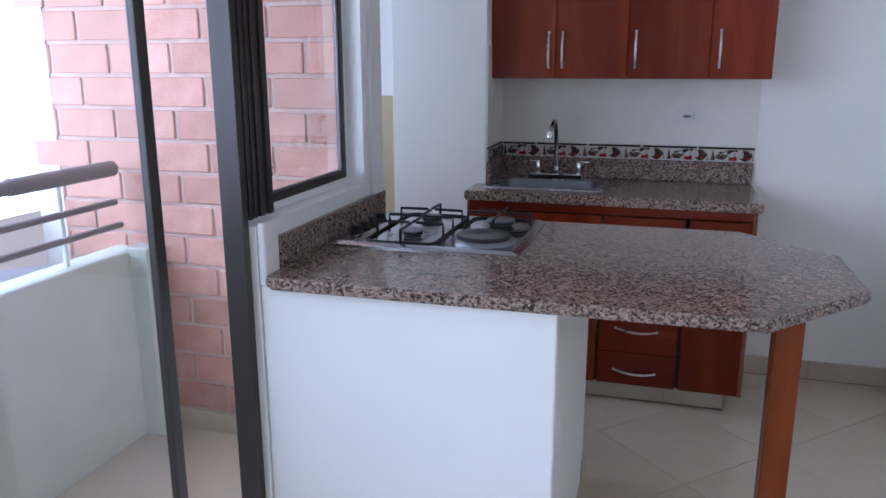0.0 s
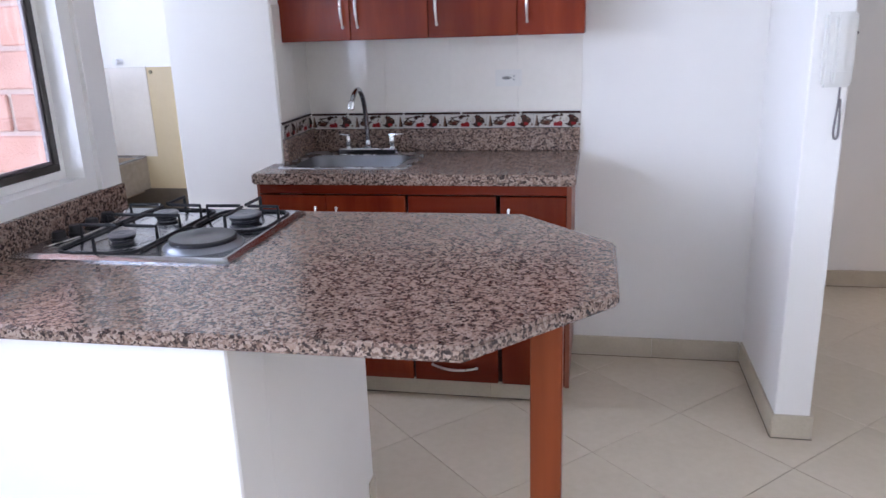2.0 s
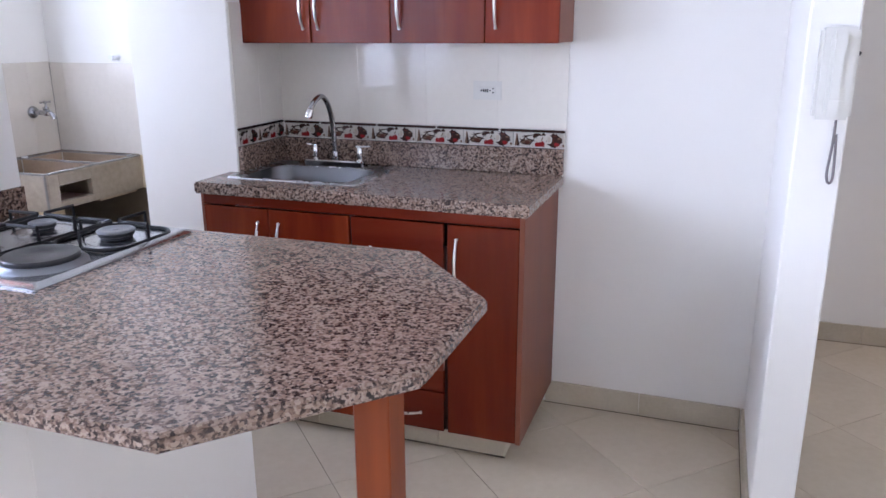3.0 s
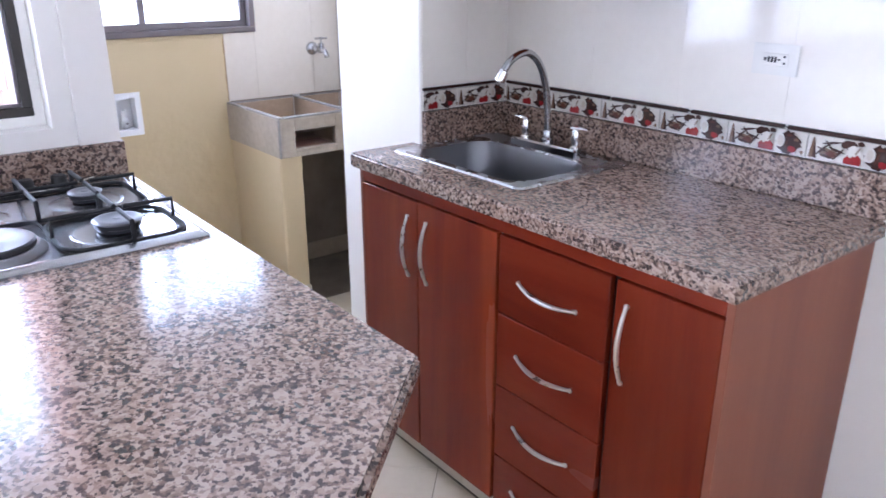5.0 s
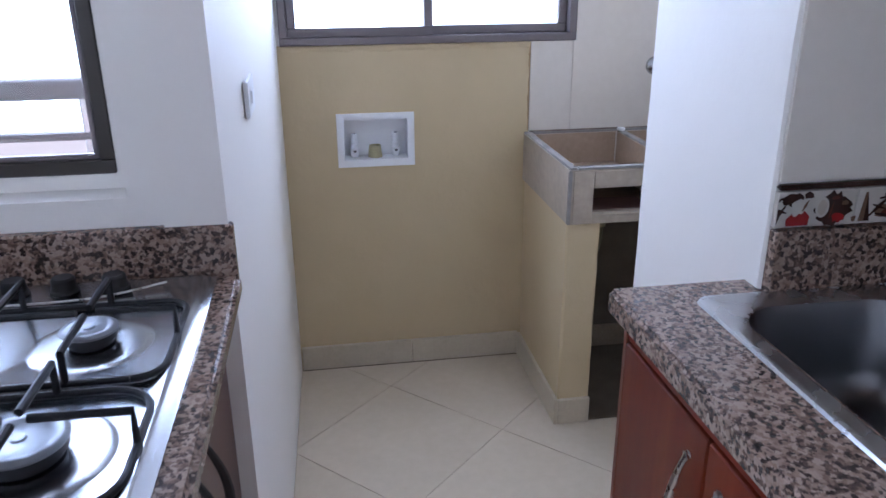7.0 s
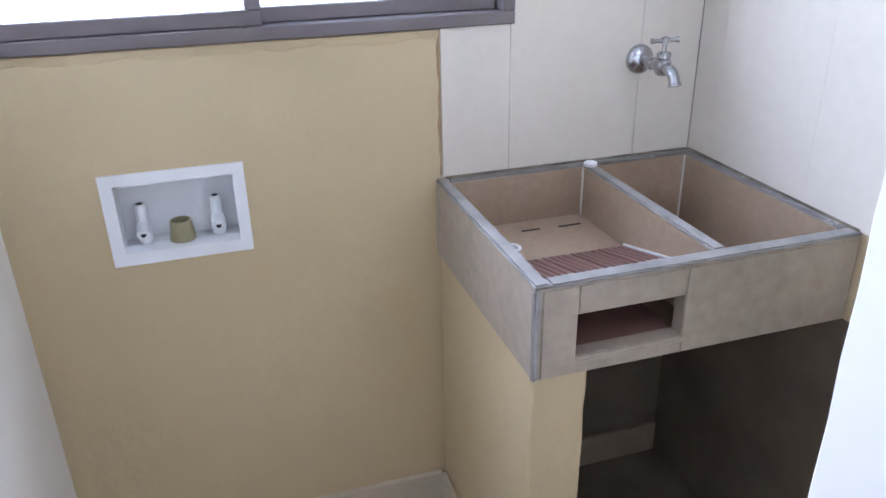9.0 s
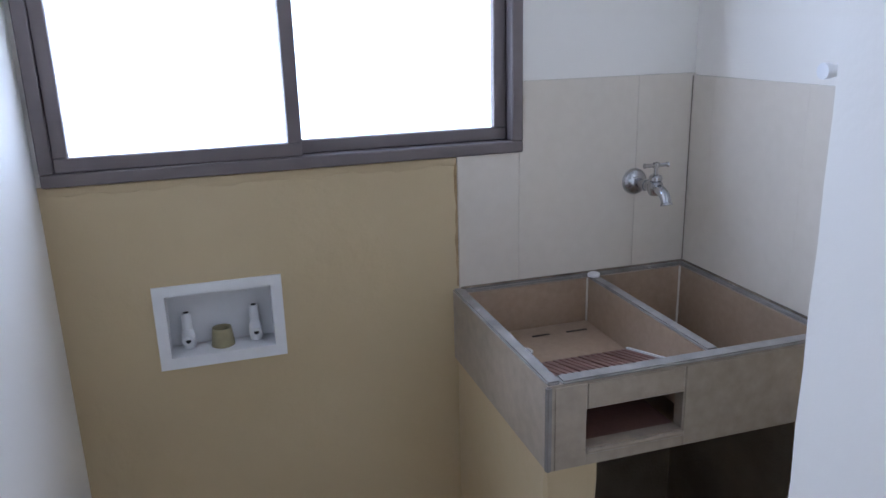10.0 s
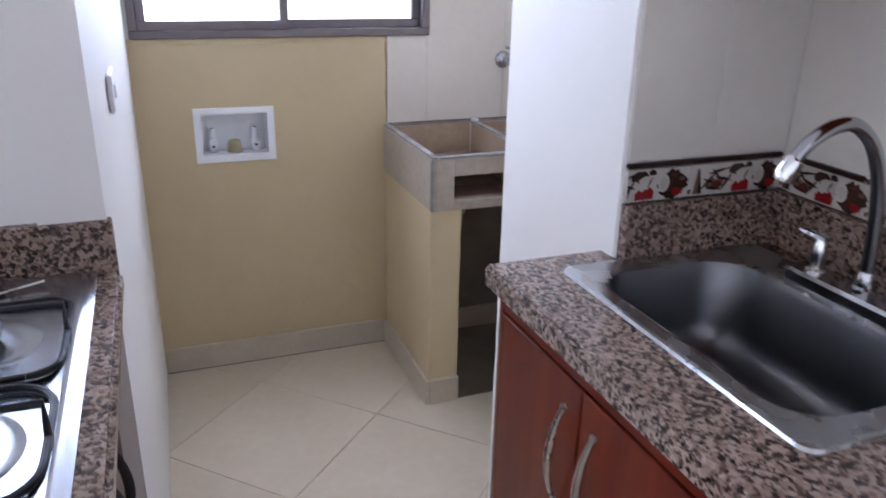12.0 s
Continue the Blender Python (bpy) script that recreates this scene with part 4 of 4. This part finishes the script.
part("front_tile", block(TX1, TX1 + 0.003, 3.984, 4.300, TZ0 + 0.002, TZ1 - 0.008, 0.001), TUBT, tub)
part("slot_lip", block(TX1, TX1 + 0.008, 3.797, 3.983, 0.684, 0.693, 0.002), TUBT, tub)
part("back_wall", block(TX0, TX0 + 0.024, TY0 + 0.024, TY1 - 0.022, TZ0, TZ1 - 0.004), TUBIN, tub)
part("side_wall", block(TX0, TX1 - 0.024, TY1 - 0.022, TY1, TZ0, TZ1 - 0.004), TUBIN, tub)
part("divider", block(TX0 + 0.024, TX1 - 0.024, 4.043, 4.065, 0.645, TZ1 - 0.004), TUBIN, tub)
part("deep_floor", block(TX0 + 0.024, TX1 - 0.024, 4.065, TY1 - 0.022, 0.645, 0.664), TUBIN, tub)
part("shallow_floor", block(TX0 + 0.024, TX1 - 0.024, TY0 + 0.024, 4.043, 0.661, 0.676), TUBIN, tub)
part("tray_floor", block(-1.972, -1.79, 3.753, 4.042, 0.676, 0.716, 0.003), TUBIN, tub)
for k in range(5):
    y = 3.7545 + k * 0.0575
    part("washboard_tile", loft([[(-1.788, y, 0.705), (-1.788, y + 0.053, 0.705), (-1.788, y + 0.052, 0.719), (-1.788, y + 0.001, 0.719)],
                                 [(-1.535, y, 0.765), (-1.535, y + 0.053, 0.765), (-1.535, y + 0.052, 0.784), (-1.535, y + 0.001, 0.784)]]), RIBS, tub, "reddish washboard tile", False)
    for f in (0.25, 0.5, 0.75):
        part("rib", tube([(-1.78, y + 0.053 * f, 0.7205), (-1.54, y + 0.053 * f, 0.7825)], 0.0022, 6), RIBS, tub)
part("washboard_bed", loft([[(-1.79, 3.753, 0.69), (-1.79, 4.042, 0.69), (-1.79, 4.042, 0.716), (-1.79, 3.753, 0.716)], [(-1.529, 3.753, 0.762), (-1.529, 4.042, 0.762), (-1.529, 4.042, 0.781), (-1.529, 3.753, 0.781)]]), TUBIN, tub, "", False)
part("slot_floor", block(TX1 - 0.14, TX1 - 0.001, 3.799, 3.981, 0.677, 0.6925), RIBS, tub, "reddish tile inside the soap slot")
part("back_slit", block(-1.925, -1.919, 3.885, 3.925, 0.7155, 0.7168), RUBBER, tub)
part("back_slit", block(-1.922, -1.916, 3.965, 4.015, 0.7155, 0.7168), RUBBER, tub)
part("drain", lathe([(0.022, 0.716), (0.022, 0.7185), (0.017, 0.719), (0.013, 0.7165), (0, 0.7165)], (-1.852, 3.832, 0), "z", 20), PVC, tub, "white plastic drain")
for k in range(6):
    part("drain_slot", block(-1.852 - 0.009, -1.852 + 0.009, 3.832 - 0.011 + k * 0.0044 - 0.0008, 3.832 - 0.011 + k * 0.0044 + 0.0008, 0.717, 0.7182), RUBBER, tub)
for a in ((TX0, TX1, TY0 - 0.001, TY0 + 0.024), (TX1 - 0.024, TX1 + 0.004, TY0 + 0.024, TY1), (TX0, TX0 + 0.02, TY0 + 0.024, TY1 - 0.02), (TX0, TX1 - 0.024, TY1 - 0.02, TY1), (TX0 + 0.02, TX1 - 0.024, 4.042, 4.066)):
    part("edge_trim", block(*a, TZ1 - 0.004, TZ1 + 0.003, 0.003, 2), TRIM, tub, "grey rounded edge trim")
part("edge_trim", block(TX1 - 0.006, TX1 + 0.0045, TY0 - 0.0035, TY0 + 0.007, TZ0, TZ1 - 0.004, 0.003, 2), TRIM, tub)
part("plug", lathe([(0.014, 0), (0.014, 0.006), (0.011, 0.008), (0, 0.008)], (-1.962, 4.052, TZ1 + 0.003), "z", 16), PVC, tub, "white plastic cap")
part("seam", block(-1.9735, -1.97, 4.0395, 4.043, 0.70, TZ1 - 0.004), IVORY, tub)
part("seam", block(-1.9735, -1.97, 4.2825, 4.2865, 0.664, TZ1 - 0.004), IVORY, tub)
part("seam", loft([[(-1.79, 4.039, 0.716), (-1.79, 4.0435, 0.716), (-1.79, 4.0435, 0.7215), (-1.79, 4.039, 0.7215)], [(-1.535, 4.039, 0.781), (-1.535, 4.0435, 0.781), (-1.535, 4.0435, 0.7865), (-1.535, 4.039, 0.7865)]]), PVC, tub, "", False)

basin_pier = thing("basin_pier", (-1.76, 3.78, 0.0), "cream painted masonry pier carrying the laundry basin", "pier")
part("masonry", plaster_post(-1.994, -1.524, 3.733, 3.834, 0, 0.661, 7), CREAM, basin_pier)
part("skirting_tile", block(-1.985, -1.514, 3.722, 3.733, 0, 0.088, 0.002), SKIRT, basin_pier)
part("skirting_tile", block(-1.524, -1.513, 3.7335, 3.834, 0, 0.088, 0.002), SKIRT, basin_pier)
pipe = thing("drain_pipe", (-1.8, 3.93, 0.43), "stained plastic drain pipe under the laundry basin", "pipe")
part("pipe", tube(smooth_path([(-1.80, 3.93, 0.655), (-1.80, 3.93, 0.53), (-1.80, 3.915, 0.455), (-1.80, 3.87, 0.43), (-1.80, 3.833, 0.428)], 6), 0.019, 12), DARKPVC, pipe)
part("collar", lathe([(0.026, 0.55), (0.026, 0.59)], (-1.80, 3.93, 0), "z", 14), OLDPVC, pipe, "yellowed pipe collar")

part("basin_joint", block(-1.993, -1.9885, 3.745, 4.302, TZ1 + 0.001, TZ1 + 0.0065, 0.001), GRIMESHADOW, tub, "grimy joint against the tiles")
part("basin_joint", block(-1.988, -1.505, 4.2995, 4.3045, TZ1 + 0.001, TZ1 + 0.0065, 0.001), GRIMESHADOW, tub, "grimy joint against the tiles")
part("corner_joint", block(-1.9935, -1.9915, 4.3015, 4.3035, TZ1 + 0.007, 1.256), GROUT, wall_laundry, "brown joint in the tiled corner")


def ragged_edge(a, b, lo, hi, x, seed, upright):
    """A hand-cut paint edge standing a little proud, straight on one side and uneven on the other."""
    rnd = random.Random(seed)
    n = max(6, round((b - a) / 0.018))
    rings = []
    for k in range(n + 1):
        u, d = a + (b - a) * k / n, lo + (hi - lo) * (0.35 * math.sin(k * 0.37 + seed) ** 2 + 0.65 * rnd.random())
        p = ((0.0, 0.0), (-d, 0.0), (-d * 0.8, 0.0022), (-0.001, 0.0026))
        rings.append([(x + h, base + v, u) if upright else (x + h, u, base + v) for base in ((3.742,) if upright else (1.113,)) for v, h in p])
    return loft(rings)


part("paint_edge", ragged_edge(2.96, 3.74, 0.010, 0.024, WIN_X + 0.003, 4, False), CREAM, wall_laundry, "thick uneven cream paint edge")
part("paint_edge", ragged_edge(0.83, 1.112, 0.003, 0.008, WIN_X + 0.003, 9, True), PAINTEDGE, wall_laundry, "browned paint edge beside the tiles")

# ---- laundry tap ----
LY, LZ = 4.163, 1.028
ltap = thing("laundry_tap", (-1.99, LY, LZ), "worn chrome garden tap on the laundry tiles", "tap")
part("flange", lathe([(0.030, 0), (0.0295, 0.006), (0.024, 0.014), (0.014, 0.018), (0.010, 0.02)], (-1.9925, LY, LZ), "x", 24), GALV, ltap)
part("body", join(tube([(-1.975, LY, LZ), (-1.915, LY, LZ)], 0.0110, 12), lathe([(0.0135, 0), (0.0135, 0.010)], (-1.948, LY, LZ), "x", 6), lathe([(0.012, -0.015), (0.0165, -0.006), (0.0165, 0.010), (0.012, 0.015), (0.0145, 0.018), (0.0145, 0.025), (0.010, 0.029)], (-1.905, LY, LZ), "z", 16)), GALV, ltap)
part("spout", tube(smooth_path([(-1.905, LY, LZ - 0.001), (-1.882, LY, LZ - 0.002), (-1.866, LY, LZ - 0.012), (-1.858, LY, LZ - 0.028)], 6), [0.0115] * 12 + [0.0110] * 5 + [0.0135] * 2, 12), GALV, ltap)
part("stem", tube([(-1.905, LY, LZ + 0.022), (-1.905, LY, LZ + 0.050)], 0.0048, 10), GALV, ltap)
part("cross_handle", join(tube([(-1.905, LY - 0.029, LZ + 0.050), (-1.905, LY - 0.023, LZ + 0.050), (-1.905, LY + 0.023, LZ + 0.050), (-1.905, LY + 0.029, LZ + 0.050)], [0.0062, 0.0042, 0.0042, 0.0062], 10), lathe([(0.007, 0.044), (0.0075, 0.055), (0.004, 0.057)], (-1.905, LY, LZ), "z", 12)), CHROME, ltap, "chrome tee handle")

part("screw_plug", lathe([(0.009, 0.0), (0.009, -0.004), (0.006, -0.007), (0, -0.007)], (-1.418, RIGHT_Y - 0.003, 1.232), "y", 14), DARKPVC, wall_laundry_side, "small dark olive plug")
stub_valve = thing("pipe_stub", (-1.575, 4.31, 1.285), "small white capped pipe stub on the laundry wall", "pipe")
part("stub", lathe([(0.017, 0.0), (0.017, -0.004), (0.011, -0.006), (0.011, -0.03), (0.014, -0.031), (0.014, -0.045), (0, -0.046)], (-1.575, RIGHT_Y, 1.285), "y", 16), PVC, stub_valve)

# ---- washing machine supply box ----
wbox = thing("washer_box", (-2.0, 3.237, 0.729), "white plastic washing machine supply box set in the wall", "supply box")
part("frame", slab_wall("x", WIN_X - 0.004, WIN_X + 0.008, 3.112, 3.361, 0.729, 0.903, [(3.134, 3.339, 0.752, 0.882)]), PVC, wbox)
for n, b in (("back_panel", (-2.068, -2.064, 3.130, 3.343, 0.748, 0.885)), ("side_panel", (-2.064, -2.004, 3.1285, 3.133, 0.7475, 0.8855)), ("side_panel", (-2.064, -2.004, 3.340, 3.3455, 0.7475, 0.8855)),
             ("bottom_panel", (-2.064, -2.004, 3.133, 3.340, 0.7475, 0.7515)), ("top_panel", (-2.064, -2.004, 3.133, 3.340, 0.8815, 0.8855))):
    part(n, block(*b), PVC, wbox)
for y in (3.168, 3.303):
    v = part("valve", join(lathe([(0.0115, 0.752), (0.0135, 0.756), (0.0135, 0.779), (0.0105, 0.788), (0.0098, 0.824), (0.0085, 0.828)], (-2.044, y, 0), "z", 16), tube([(-2.042, y, 0.785), (-2.016, y, 0.776)], [0.0125, 0.0118], 14)), PVC, wbox, "white valve stub")
    part("hole", lathe([(0.0052, -0.001), (0.0052, 0.0015)], (-2.0165, y, 0.7768), "x", 10), RUBBER, v)
    part("valve_mouth", lathe([(0.0055, 0.8275), (0.0055, 0.8292), (0, 0.8292)], (-2.044, y, 0), "z", 14), RUBBER, v)
part("drain_cup", loft([[(-2.036 + r * math.cos(2 * math.pi * k / 20), 3.235 + r * math.sin(2 * math.pi * k / 20), z) for k in range(20)] for r, z in ((0.024, 0.752), (0.0195, 0.79), (0.0165, 0.79), (0.0165, 0.757))], False, True), OLDPVC, wbox, "stained beige drain cup")

# ---- light switch ----
SWITCH_Y = 2.927
switch = thing("light_switch", (-1.105, SWITCH_Y, 1.11), "white plastic light switch beside the laundry", "switch")
part("cover", block(-1.172, -1.040, SWITCH_Y, SWITCH_Y + 0.009, 1.075, 1.147, 0.003, 2), PVC, switch)
part("rocker", block(-1.125, -1.079, SWITCH_Y + 0.008, SWITCH_Y + 0.013, 1.097, 1.125, 0.003, 2), PVC, switch)

# ---- bricks ----
mesh_cache = {}


def brick(x0, x1, z0, z1):
    key = (round(x1 - x0, 3), round(z1 - z0, 3))
    if key not in mesh_cache:
        b = block(0, x1 - x0, 0, 0.018, 0, z1 - z0, 0.004)
        mesh_cache[key] = mesh_from("brick", b, BRICK, False)
    o = new("brick", mesh_cache[key])
    o.parent = wall_brick
    o.location = (x0, BRICK_Y + random.uniform(-0.0015, 0.0015), z0)


COURSE, LENGTH, JOINT = 0.118, 0.262, 0.014
for c in range(20):
    z0 = 0.0865 + c * COURSE
    if z0 + COURSE > H:
        break
    x = -2.12 - (LENGTH / 2 if c % 2 else 0)
    while x < -0.82:
        a, b = max(x + JOINT, -2.118), min(x + LENGTH, -0.804)
        if b - a > 0.03:
            brick(a, b, z0 + JOINT * 0.5, z0 + COURSE - JOINT * 0.5)
        x += LENGTH

# ---- floor tiles ----
PU, PV, U0, V0, GAP = 0.4565, 0.4435, -1.308, 1.443, 0.0012
ROOMS = [(-0.80, 2.25, -2.6, 2.048), (-0.72, 2.25, 2.048, SINK_Y), (1.324, 2.25, SINK_Y, 5.04), (2.25, 3.48, 4.18, 5.04), (-2.0, -0.72, 2.91, RIGHT_Y)]


def clip(poly, axis, value, keep_less):
    out = []
    for i, p in enumerate(poly):
        q = poly[(i + 1) % len(poly)]
        pin, qin = ((p[axis] <= value) if keep_less else (p[axis] >= value)), ((q[axis] <= value) if keep_less else (q[axis] >= value))
        if pin:
            out.append(p)
        if pin != qin:
            s = (value - p[axis]) / (q[axis] - p[axis])
            out.append((p[0] + (q[0] - p[0]) * s, p[1] + (q[1] - p[1]) * s))
    return out


def tile_mesh(pts):
    bm = bmesh.new()
    a, b = [bm.verts.new((*p, -0.004)) for p in pts], [bm.verts.new((*p, 0.0)) for p in pts]
    for i in range(len(pts)):
        j = (i + 1) % len(pts)
        bm.faces.new((a[i], a[j], b[j], b[i]))
    bm.faces.new(b)
    return mesh_from("floor_tile", bm, FTILE, False)


whole = {}
R2 = math.sqrt(0.5)
for i in range(-12, 14):
    for j in range(-14, 16):
        u0, v0 = U0 + i * PU + GAP, V0 + j * PV + GAP
        u1, v1 = u0 + PU - 2 * GAP, v0 + PV - 2 * GAP
        quad = [((u + v) * R2, (v - u) * R2) for u, v in ((u0, v0), (u1, v0), (u1, v1), (u0, v1))]
        for rx0, rx1, ry0, ry1 in ROOMS:
            p = quad
            for ax, val, less in ((0, rx0, False), (0, rx1, True), (1, ry0, False), (1, ry1, True)):
                p = clip(p, ax, val, less) if len(p) > 2 else []
            if len(p) < 3:
                continue
            area = abs(sum(p[k][0] * p[(k + 1) % len(p)][1] - p[(k + 1) % len(p)][0] * p[k][1] for k in range(len(p)))) / 2
            if area < 4e-4:
                continue
            ox, oy = quad[0]
            local = [(x - ox, y - oy) for x, y in p]
            key = "whole" if area > PU * PV * 0.98 else None
            me = whole.get(key) or tile_mesh(local)
            if key:
                whole[key] = me
            o = new("floor_tile", me)
            o.parent = floor
            o.location = (ox, oy, 0)
